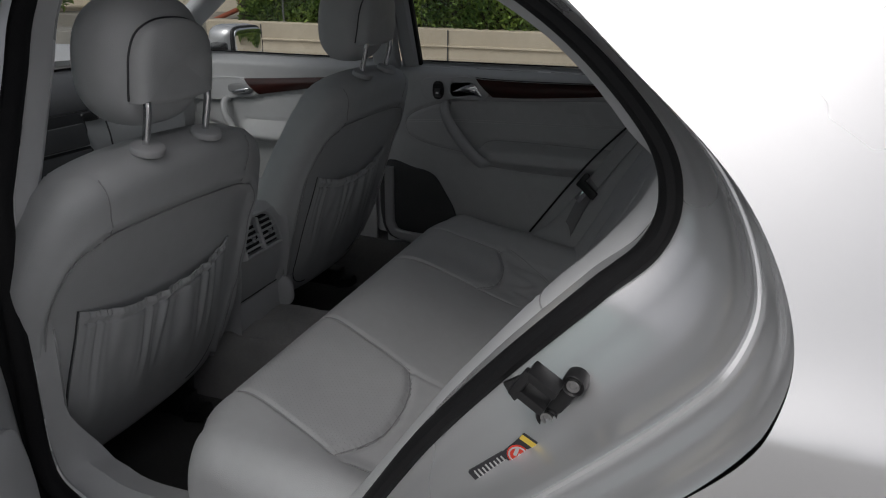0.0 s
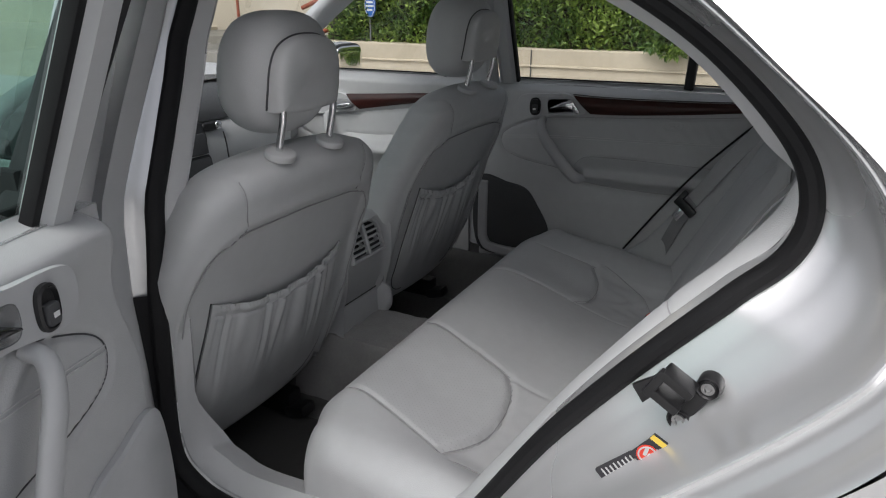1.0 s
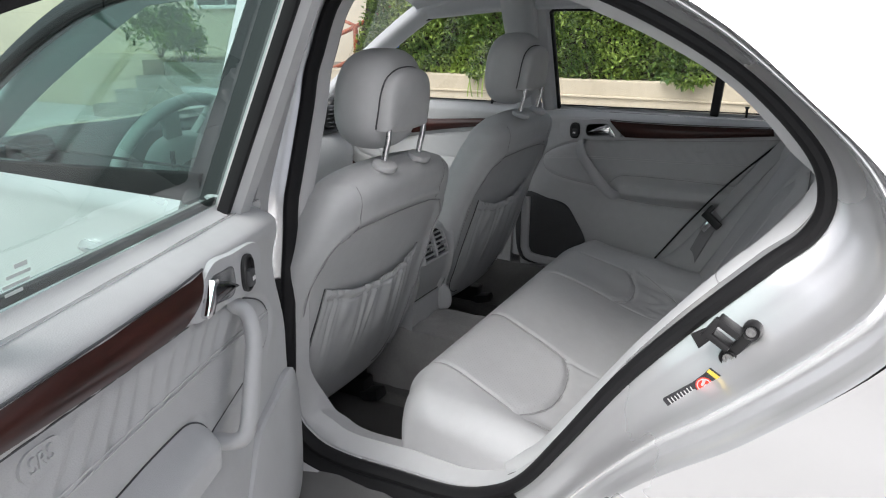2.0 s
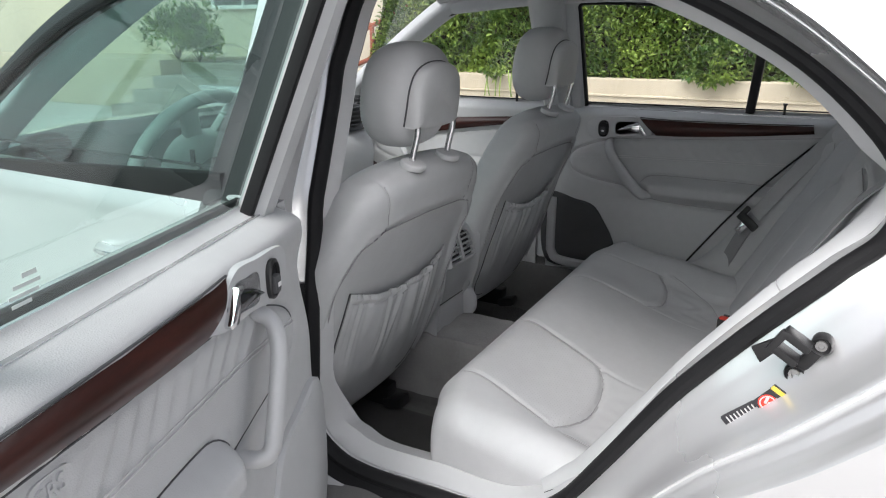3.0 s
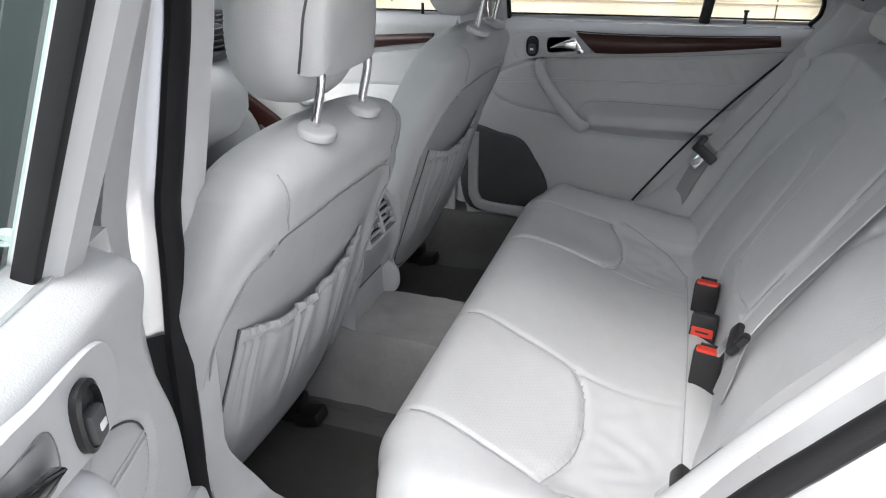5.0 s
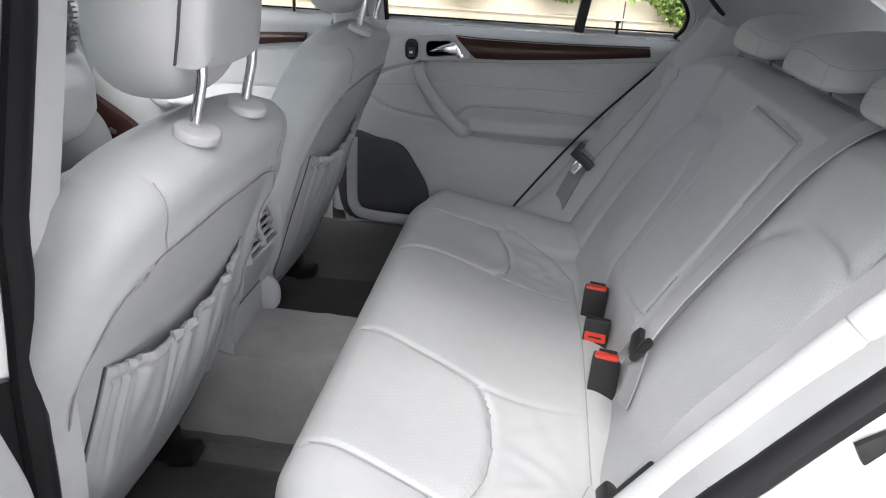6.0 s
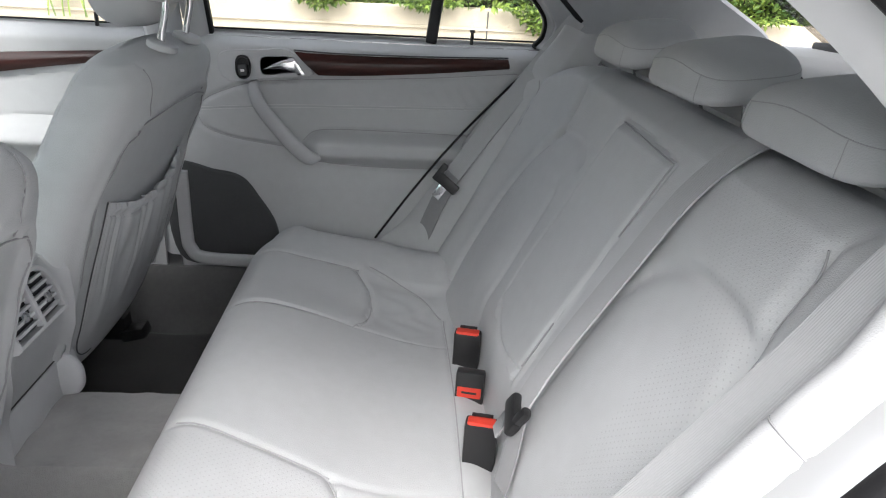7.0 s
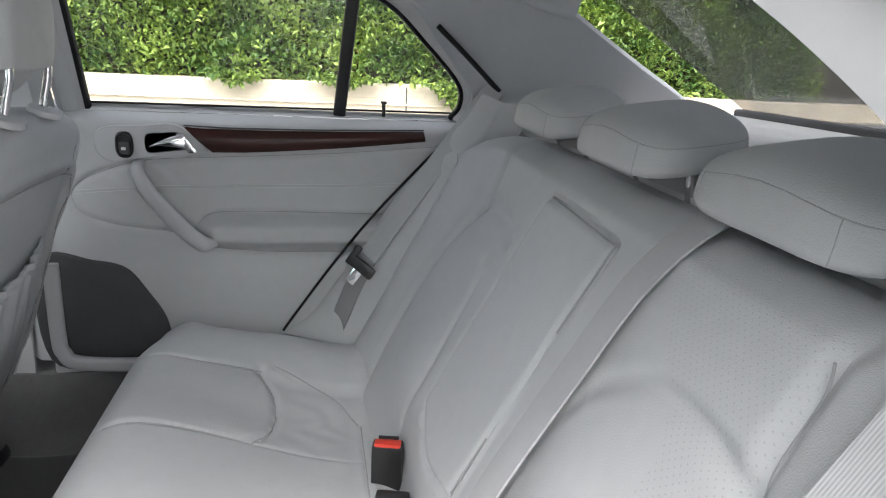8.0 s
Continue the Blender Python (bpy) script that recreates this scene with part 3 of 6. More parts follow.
def bare_tree(x, y, height, seed):
    rng = random.Random(seed)
    t = thing("bare_tree", "leafless grey-brown tree across the yard", "tree", group="bare trees across the yard")
    limbs = []

    def grow(p, d, length, r, level):
        q = p + d * length
        mid = p + d * length * 0.5 + Vector((rng.gauss(0, 1), rng.gauss(0, 1), 0)) * length * 0.05
        path = np.array([p, mid, q])
        rings = [[c + Vector((math.cos(a), math.sin(a), 0)) * rr for a in np.linspace(0, 2 * math.pi, 5, endpoint=False)] for c, rr in ((p, r), (mid, r * 0.85), (q, r * 0.65))]
        limbs.append(loft([[tuple(v) for v in row] for row in rings], True, True))
        if level:
            for _ in range(3 if level > 1 else 4):
                e = (d + Vector((rng.gauss(0, 0.5), rng.gauss(0, 0.5), rng.gauss(0.12, 0.25)))).normalized()
                grow(q if rng.random() < 0.6 else mid, e, length * rng.uniform(0.55, 0.8), r * 0.58, level - 1)

    part("trunk", loft([[(x + r * math.cos(a), y + r * math.sin(a), z) for a in np.linspace(0, 2 * math.pi, 9, endpoint=False)] for r, z in ((0.24, 0), (0.17, 0.4), (0.13, height * 0.34))], True, True), BARK, t)
    for _ in range(4):
        grow(Vector((x, y, height * 0.33)), Vector((rng.gauss(0, 0.45), rng.gauss(0, 0.45), 1)).normalized(), height * 0.24, 0.09, 3)
    part("crown", merge(*limbs), BARK, t)


for k, (x, y, h) in enumerate(((-21, -10, 6.0), (-24, -14.5, 7.0), (-19, -13.5, 5.0), (-14, -17, 6.5), (-27, -8.5, 6.0))):
    bare_tree(x, y, h, k + 3)

# roof, far side and front of the shell
rx, ry = np.meshgrid(np.linspace(-0.85, 0.75, 40), np.linspace(-1, 1, 31), indexing="ij")
crown = 1.425 - 0.06 * np.abs(ry) ** 3.0 - 0.10 * np.clip(rx - 0.15, 0, 2) ** 2 * 1.6 - 0.16 * np.clip(-0.35 - rx, 0, 2) ** 2
part("roof", sheet(np.stack([rx, 0.64 * ry, crown], -1), 0.012), SILVER, car, "silver roof")
part("headliner", sheet(np.stack([rx * 0.99, 0.60 * ry, crown - 0.035 - 0.02 * np.abs(ry) ** 6], -1), 0.01), FABRIC, car, "grey cloth headliner")
# roof rails inside, both sides
for side in (-1, 1):
    path = catmull([(-0.80, side * 0.595, 1.30), (-0.45, side * 0.588, 1.325), (0.0, side * 0.585, 1.325), (0.35, side * 0.58, 1.29), (0.62, side * 0.56, 1.22)], 30)
    part("roof_rail_trim", sweep(path, rounded(0.05, 0.10, 0.018), up=(0, 0, 1)), FABRIC, car)
    rail = catmull([(-0.90, side * 0.665, 1.33), (-0.45, side * 0.645, 1.38), (0.0, side * 0.645, 1.375), (0.35, side * 0.66, 1.31), (0.62, side * 0.67, 1.22)], 30)
    part("roof_rail", sweep(rail, rounded(0.06, 0.07, 0.02), up=(0, 0, 1)), SILVER, car)
    # A pillar
    a_path = catmull([(-1.36, side * 0.70, 0.93), (-1.12, side * 0.665, 1.10), (-0.86, side * 0.615, 1.26), (-0.72, side * 0.60, 1.315)], 24)
    part("a_pillar_trim", sweep(a_path, rounded(0.075, 0.055, 0.02), up=(0, 0.4, 1)), FABRIC, car)
    # B pillar
    rows = []
    for z in np.linspace(0.40, 1.31, 24):
        w = 0.040 + 0.018 * step(z, 0.95, 1.28) + 0.02 * step(0.95 - z, 0, 0.5)
        cx = -0.455 + 0.0 * z
        y = side * (half(z) - 0.145)
        rows.append([(cx - w, y + side * 0.045, z), (cx - w * 0.95, y + side * 0.01, z), (cx - w * 0.6, y - side * 0.012, z), (cx, y - side * 0.018, z),
                     (cx + w * 0.6, y - side * 0.012, z), (cx + w * 0.95, y + side * 0.01, z), (cx + w, y + side * 0.045, z)])
    part("b_pillar_trim", loft(rows, True, True), TRIM, car)

# right flank outside, below the windows, and its glass
rx, rz = np.meshgrid(np.linspace(-2.3, 1.5, 60), np.linspace(0.23, 0.945, 18), indexing="ij")
part("right_flank", sheet(np.stack([rx, half(rz) - 0.08 * np.clip(rx - 0.55, 0, 2) ** 2 - 0.05 * np.clip(-1.5 - rx, 0, 2) ** 2, rz], -1), 0.012, -1), SILVER, car, "silver right flank")
rx, rz = np.meshgrid(np.linspace(-2.3, -1.31, 24), np.linspace(0.23, 0.93, 18), indexing="ij")
part("left_front_wing", sheet(np.stack([rx, -half(rz) + 0.05 * np.clip(-1.5 - rx, 0, 2) ** 2, rz - 0.1 * np.clip(-1.3 - rx, 0, 2) * step(rz, 0.5, 0.93)], -1), 0.012), SILVER, car, "silver front wing")
rx, ry = np.meshgrid(np.linspace(-2.35, -1.30, 30), np.linspace(-1, 1, 31), indexing="ij")
part("bonnet", sheet(np.stack([rx, ry * (0.80 - 0.06 * np.clip(-1.5 - rx, 0, 2) ** 2), 0.955 - 0.07 * np.abs(ry) ** 3 - 0.16 * np.clip(-1.3 - rx, 0, 2) ** 1.3], -1), 0.012), SILVER, car, "silver bonnet")
part("boot_lid", sheet(np.stack([np.linspace(1.12, 1.62, 12)[:, None] + 0 * ry[:12], ry[:12] * 0.76, 1.0 - 0.05 * np.abs(ry[:12]) ** 3 + 0 * rx[:12]], -1), 0.012), SILVER, car, "silver boot lid")
ends = [[(x, y, z) for y in np.linspace(-0.72, 0.72, 9)] for x, z in ((1.62, 1.0), (1.70, 0.8), (1.70, 0.3))]
part("rear_end", sheet(ends, 0.012), SILVER, car)
ends = [[(x, y, z) for y in np.linspace(-0.72, 0.72, 9)] for x, z in ((-2.35, 0.78), (-2.45, 0.6), (-2.45, 0.25))]
part("front_end", sheet(ends, 0.012), SILVER, car)

# windscreen and rear window
wu, wv = np.meshgrid(np.linspace(-1, 1, 15), np.linspace(0, 1, 10), indexing="ij")
part("windscreen", sheet(np.stack([-1.42 + 0.68 * wv - 0.06 * (1 - wu**2), wu * (0.70 - 0.11 * wv), 0.925 + 0.42 * wv], -1)), PANE_CLEAR, car)
rw = part("rear_window", sheet(np.stack([1.12 - 0.44 * wv + 0.05 * (1 - wu**2), wu * (0.63 - 0.08 * wv), 0.985 + 0.30 * wv], -1)), PANE_CLEAR, car)
rw.visible_shadow = False

# wheels
for x, y in ((-1.85, -0.72), (-1.85, 0.72), (0.87, -0.72), (0.87, 0.72)):
    turn = pose(x, y, 0.31, 90, 0, 0)
    prof = catmull([(0.20, -0.095), (0.26, -0.10), (0.295, -0.09), (0.31, -0.05), (0.31, 0.05), (0.295, 0.09), (0.26, 0.10), (0.20, 0.095)], 20)
    rows = [[(r * math.cos(a), r * math.sin(a), h) for r, h in prof] for a in np.linspace(0, 2 * math.pi, 40)]
    wheel = part("wheel", moved(loft(rows, False), turn), TYRE, car, "black tyre")
    rim = [[(r * math.cos(a), r * math.sin(a), h) for r, h in ((0.2, -0.08), (0.2, 0.08), (0.17, 0.06), (0.03, 0.05), (0.03, -0.05), (0.17, -0.06), (0.2, -0.08))] for a in np.linspace(0, 2 * math.pi, 40)]
    part("rim", moved(loft(rim, False), turn), STEEL, wheel)

# floor pan, tunnel, sills
fx, fy = np.meshgrid(np.linspace(-1.45, 1.60, 90), np.linspace(-0.80, 0.80, 161), indexing="ij")
tunnel = 0.187 * (1 - step(np.abs(fy + 0.020), 0.092, 0.135))
fz = 0.210 + tunnel + 0.16 * step(np.abs(fy), 0.62, 0.69) + 0.25 * step(-1.15 - fx, 0, 0.3) + 0.004 * bumps(fx, fy, 3, 0.12)
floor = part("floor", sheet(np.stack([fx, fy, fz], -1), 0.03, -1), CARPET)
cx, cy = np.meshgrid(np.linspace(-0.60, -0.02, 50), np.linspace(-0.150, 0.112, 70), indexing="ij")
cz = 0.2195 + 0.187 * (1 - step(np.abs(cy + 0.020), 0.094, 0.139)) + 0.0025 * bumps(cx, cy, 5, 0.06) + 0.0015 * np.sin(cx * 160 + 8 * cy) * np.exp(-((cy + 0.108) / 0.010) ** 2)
part("tunnel_carpet", sheet(np.stack([cx, cy, cz], -1), 0.008, -1), CARPET_LIT, floor, "grey carpet over the tunnel, made paler as if lit")
tagged(floor, "grey carpeted car floor with raised centre tunnel", "floor", kind="structure")


def floor_mat(side):
    u, v = np.meshgrid(np.linspace(-1, 1, 40), np.linspace(-1, 1, 40), indexing="ij")
    w = 1 - 0.12 * np.abs(v) ** 8
    x = -0.52 + 0.27 * u * (1 - 0.10 * np.abs(v) ** 8)
    y = side * 0.405 + 0.20 * v * (1 - 0.06 * np.abs(u) ** 8)
    z = 0.222 + 0.003 * bumps(x, y, 8, 0.2) - 0.004 * step(np.maximum(np.abs(u), np.abs(v)), 0.93, 1)
    ob = part("floor_mat", sheet(np.stack([x, y, z], -1), 0.010, -1), MAT)
    return tagged(ob, "dark grey carpet floor mat in the rear footwell", "floor mat", group="rear floor mats")


floor_mat(-1), floor_mat(1)


# ---- rear seat ----
rear_seat = thing("bench_seat", "grey leather rear bench seat with perforated panels and folding armrest", "car seat")


def worn(y):
    """The far half of the cushion is drawn in a little towards the middle."""
    return np.interp(y, (-1, 0.20, 0.215, 0.51, 0.635, 1), (-1, 0.20, 0.210, 0.449, 0.635, 1))


def unworn(y):
    return np.interp(y, (-1, 0.20, 0.210, 0.449, 0.635, 1), (-1, 0.20, 0.215, 0.51, 0.635, 1))


def cushion_shape():
    prof = catmull([(-0.165, 0.24), (-0.205, 0.33), (-0.232, 0.43), (-0.232, 0.495), (-0.205, 0.531), (-0.16, 0.540), (-0.08, 0.517), (0.0, 0.484),
                    (0.09, 0.452), (0.17, 0.437), (0.215, 0.437), (0.26, 0.42)], 230)
    ys = np.linspace(-0.575, 0.575, 340)
    x, y = np.meshgrid(prof[:, 0], ys, indexing="ij")
    z = np.repeat(prof[:, 1][:, None], len(ys), 1)
    ay = np.abs(y)
    top = step(z, 0.40, 0.52) * (x > -0.235)
    flat = step(x, -0.20, -0.10)
    z = z + 0.045 * step(ay, 0.47, 0.575) * step(x, -0.15, 0.10)
    z = z - 0.012 * np.exp(-((ay - 0.34) / 0.11) ** 2) * flat
    z = z + 0.008 * np.exp(-(y / 0.13) ** 2) * flat
    x = x + 0.025 * step(ay, 0.48, 0.575) ** 2 * (1 - flat)
    d = np.zeros_like(x)
    for s in (-1, 1):
        inner = [(-0.23, s * 0.17), (-0.10, s * 0.195), (0.01, s * 0.215), (0.10, s * 0.212), (0.20, s * 0.20)]
        outer = [(-0.23, s * 0.465), (-0.10, s * 0.485), (0.008, s * 0.51)]
        arc = [(0.01, s * 0.218), (0.032, s * 0.27), (0.041, s * 0.35), (0.032, s * 0.43), (0.002, s * 0.508)]
        d += groove(x, y, inner, 0.005, 0.006) + groove(x, y, outer, 0.005, 0.005) + groove(x, y, arc, 0.011, 0.007)
        rr = near(x, y, arc)
        front = (x < np.interp(ay, (0.2, 0.27, 0.35, 0.43, 0.51), (0.01, 0.032, 0.041, 0.032, 0.002))) & (ay > 0.2) & (ay < 0.52)
        d += 0.009 * np.exp(-rr / 0.05) * front * step(x, -0.16, -0.02) * step(ay, 0.20, 0.25) * (1 - step(ay, 0.46, 0.51))
        folds = np.exp(-((x - 0.12) / 0.05) ** 2) * np.exp(-((ay - 0.36) / 0.13) ** 2)
        d += 0.0035 * folds * np.sin(90 * (x * 0.8 + s * y * 0.75) + 3 * bumps(x, y, 11, 0.15))
    d += groove(x, y, [(0.195, -0.36), (0.198, 0.0), (0.195, 0.36)], 0.007, 0.005)
    for s in (-1, 1):
        d += groove(x, y, [(0.195, s * 0.36), (0.14, s * 0.47), (0.03, s * 0.52)], 0.004, 0.006)
    d += 0.0022 * bumps(x, y, 2, 0.16) * flat
    z = z + d * top
    p = np.stack([x, y, z], -1)
    ends = []
    for k, q in ((0, p[:, :1]), (1, p[:, -1:])):
        s = 2 * k - 1
        roll = []
        for a in np.linspace(0.12, 1, 9):
            r = 0.055
            turn = q + np.array((0, s * r * math.sin(a * math.pi / 2), 0)) - np.array((0, 0, 1)) * r * (1 - math.cos(a * math.pi / 2))
            turn[..., 0] += 0.030 * a * (1 - step(q[..., 0], -0.20, -0.05))
            roll.append(turn)
        last = roll[-1]
        for a in (0.3, 0.6, 1.0):
            low = last.copy()
            low[..., 2] = last[..., 2] + (np.minimum(0.25, last[..., 2] - 0.02) - last[..., 2]) * a
            low[..., 1] -= s * 0.015 * a
            roll.append(low)
        ends.append(roll)
    p = np.concatenate(ends[0][::-1] + [p] + ends[1], axis=1)
    p[..., 1] = worn(p[..., 1])
    return p


def cushion_panel(x, y, z):
    y = float(unworn(y))
    return 0.205 + 0.05 * (x + 0.1) < abs(y) < 0.480 + 0.2 * (x + 0.1) and -0.205 < x < np.interp(abs(y), (0.2, 0.27, 0.35, 0.43, 0.51), (0.004, 0.028, 0.037, 0.028, -0.002)) and z > 0.42


CUSHION = cushion_shape()
part("seat_cushion", sheet(CUSHION, 0.02, -1), LEATHER, rear_seat, second=PERFORATED, where=cushion_panel)


def back_x(z):
    return 0.208 + 0.51 * (z - 0.439)


SIDE_LINE = {-1: [(-0.475, 0.45), (-0.490, 0.55), (-0.482, 0.68), (-0.458, 0.80), (-0.447, 0.86), (-0.446, 0.925), (-0.470, 0.97)],
             1: [(0.455, 0.45), (0.468, 0.54), (0.458, 0.66), (0.428, 0.755), (0.372, 0.825), (0.380, 0.88), (0.420, 0.96)]}
ARC_LINE = {-1: [(-0.455, 0.822), (-0.41, 0.838), (-0.35, 0.841), (-0.29, 0.834), (-0.235, 0.800)],
            1: [(0.372, 0.826), (0.33, 0.843), (0.27, 0.848), (0.21, 0.843), (0.175, 0.825)]}


def backrest_shape():
    t, y = np.meshgrid(np.linspace(0, 1, 150), np.linspace(-0.645, 0.645, 240), indexing="ij")
    ay = np.abs(y)
    s = t * 0.70
    crown = 0.930 - 0.04 * step(ay, 0.45, 0.645) ** 1.5
    z = 0.40 + np.minimum(s, 0.585) / 0.585 * (crown - 0.40)
    over = np.clip(s - 0.585, 0, None)
    x = back_x(z)
    d = np.zeros_like(x)
    a, b = y, z
    for k in (-1, 1):
        d += groove(a, b, SIDE_LINE[k], 0.012, 0.011) + groove(a, b, ARC_LINE[k], 0.008, 0.010)
        d += groove(a, b, [(k * 0.195, 0.50), (k * 0.19, 0.62), (k * 0.20, 0.74), (k * 0.225, 0.78)], 0.004, 0.007)
        d += groove(a, b, [(k * 0.585, 0.98), (k * 0.575, 0.86), (k * 0.565, 0.80)], 0.0035, 0.004)
        inside = np.exp(-((ay - 0.34) / 0.12) ** 4) * np.exp(-((b - 0.66) / 0.17) ** 4)
        d += 0.006 * inside
        d += 0.018 * np.exp(-((ay - 0.57) / 0.075) ** 2)
    d += 0.003 * (np.abs(a - 0.006) < 0.118) * (b < 0.905) * (b > 0.56)
    for line in ([(-0.097, 0.56), (-0.106, 0.75), (-0.116, 0.903)], [(-0.116, 0.906), (0.0, 0.913), (0.122, 0.911)], [(0.126, 0.905), (0.129, 0.75), (0.129, 0.60)], [(-0.095, 0.575), (0.03, 0.556), (0.125, 0.580)]):
        d += groove(a, b, line, 0.007, 0.0045)
    d += 0.002 * bumps(a, b, 21, 0.18)
    end = step(ay, 0.60, 0.645)
    ang = 1.35 * np.clip(over / 0.115, 0, 1)
    x = x - d + 0.075 * np.sin(ang) + 0.05 * end**2 + 0.075 * step(over, 0.08, 0.115)
    z = z + 0.022 * np.sin(2 * ang) * (over > 0) - 0.02 * step(over, 0.09, 0.115)
    x = x + 0.045 * (1 - step(z, 0.42, 0.56)) * np.exp(-(ay / 0.30) ** 4)
    return np.stack([x, y, z], -1)


def back_panel(x, y, z):
    return 0.365 - 0.12 * step(z, 0.80, 0.92) < abs(y) < np.interp(z, *([b for _, b in SIDE_LINE[1 if y > 0 else -1]], [abs(a) - 0.005 for a, _ in SIDE_LINE[1 if y > 0 else -1]])) and 0.52 < z < 0.935


BACK = backrest_shape()
part("backrest", sheet(BACK, 0.02, -1), LEATHER, rear_seat, second=PERFORATED, where=back_panel)


TOP = CUSHION[(CUSHION[..., 2] > 0.42) & (np.abs(CUSHION[..., 1]) < 0.575)]
for s in (-1, 1):
    for line in ([(-0.20, s * 0.173), (-0.10, s * 0.195), (0.01, s * 0.215)], [(-0.20, s * 0.469), (-0.10, s * 0.485), (0.008, s * 0.51)],
                 [(0.01, s * 0.218), (0.032, s * 0.27), (0.041, s * 0.35), (0.032, s * 0.43), (0.002, s * 0.508)], [(0.19, s * 0.365), (0.14, s * 0.47), (0.03, s * 0.52)]):
        part("seam", seam(TOP, (0, 1), [(a, float(worn(b))) for a, b in line], 50, 0.0010), CORD, rear_seat)
    for line in (SIDE_LINE[s][:-1], [(s * 0.585, 0.90), (s * 0.575, 0.86), (s * 0.565, 0.80)])[: 1 + (s > 0)]:
        part("seam", seam(BACK[:120], (1, 2), line, 50), CORD, rear_seat)
part("seam", seam(TOP, (0, 1), [(0.195, -0.36), (0.198, 0.0), (0.195, 0.33)], 50), CORD, rear_seat)
for (ya, za), (yb, zb) in (((-0.109, 0.80), (-0.117, 0.906)), ((-0.117, 0.906), (0.11, 0.912)), ((-0.097, 0.585), (-0.100, 0.66))):
    run = [(float(back_x(za + (zb - za) * k)) - 0.0004, ya + (yb - ya) * k, za + (zb - za) * k) for k in np.linspace(0, 1, 12)]
    part("armrest_gap", sweep(run, circle(0.0013, 6), up=(1, 0, 0.3)), CORD, rear_seat)


def side_bolster(s):
    """The padded flank between the backrest and the door opening."""
    line = catmull([(0.03, 0.462), (0.09, 0.512), (0.144, 0.580), (0.223, 0.70), (0.292, 0.805), (0.375, 0.912), (0.428, 0.972), (0.452, 1.015)], 60)
    rows = []
    for i, (x, z) in enumerate(line):
        a = i / 59
        yo = half(z) - 0.175
        p0 = np.array((x + 0.005, yo, z - 0.005))
        yi = 0.585
        bx = float(back_x(z)) - 0.012
        p1 = np.array((max(bx, x + 0.01), yi, z - 0.01))
        out = np.array((-0.84, 0, 0.54))
        g = 0.004 * math.exp(-((a - 0.70) / 0.008) ** 2)
        row = []
        for k in np.linspace(0, 1, 18):
            bulge = (0.018 + 0.004 * a) * math.sin(math.pi * k**0.75) ** 0.8
            q = p0 + (p1 - p0) * k + out * (bulge - g)
            row.append((q[0], s * q[1], q[2]))
        row.append((p1[0] + 0.07, s * yi, p1[2]))
        row.append((p0[0] + 0.07, s * yo, p0[2] - 0.02))
        rows.append(row)
    return loft(rows, True, True)


ROLL = catmull([(0.0, -0.006), (0.002, 0.002), (0.008, 0.009), (0.018, 0.0145), (0.030, 0.0175), (0.040, 0.017), (0.049, 0.012), (0.055, 0.003), (0.058, -0.012), (0.060, -0.034)], 24)
ROLL_LINE = catmull([(0.045, 0.452), (0.098, 0.497), (0.160, 0.588), (0.242, 0.714), (0.284, 0.771), (0.359, 0.866), (0.408, 0.919), (0.446, 0.968), (0.466, 1.016)], 140)


def roll_row(x, z, k=1.0, lift_off=0.0):
    """One section of the left bolster's rounded roll, from the door opening inwards."""
    edge = float(half(z)) - 0.210
    return [(x - 0.84 * (h + lift_off), -(edge - d * k), z + 0.54 * (h + lift_off)) for d, h in ROLL]


def roll_bolster():
    rows = []
    for i, (x, z) in enumerate(ROLL_LINE):
        g = 0.0022 * math.exp(-(math.hypot(x - 0.352, z - 0.857) / 0.0035) ** 2)
        pucker = 0.0007 * math.sin(i * 2.1) * math.exp(-(math.hypot(x - 0.345, z - 0.848) / 0.012) ** 2)
        row = roll_row(x, z, 1.0, pucker - g)
        row.append((row[-1][0] + 0.05, row[-1][1], row[-1][2] - 0.02))
        row.append((row[0][0] + 0.05, row[0][1], row[0][2] - 0.02))
        rows.append(row)
    return loft(rows, True, True)


part("side_bolster", side_bolster(1), LEATHER, rear_seat, "padded leather side bolster with one cross seam")
part("side_bolster", roll_bolster(), LEATHER, rear_seat, "padded leather side bolster with one cross seam", sharp=60)
part("seam", sweep(roll_row(0.352, 0.857, 1.0, -0.0016)[1:20], circle(0.0011, 6), up=(1, 0, 0)), CORD, rear_seat)
part("seam", sweep([(x + 0.0015, -(float(half(z)) - 0.209), z) for x, z in ROLL_LINE], circle(0.0013, 6), up=(0, 1, 0)), DARK_GREY, rear_seat, "dark gap beside the bolster")


def on_pad(size, ex, ez, u, v):
    """A place on pad()'s surface, by its two angles."""
    f = lambda a, e: math.copysign(abs(a) ** e, a)
    return np.array((size[0] / 2 * f(math.cos(v), ez) * f(math.cos(u), ex), size[1] / 2 * f(math.cos(v), ez) * f(math.sin(u), ex), size[2] / 2 * f(math.sin(v), ez)))


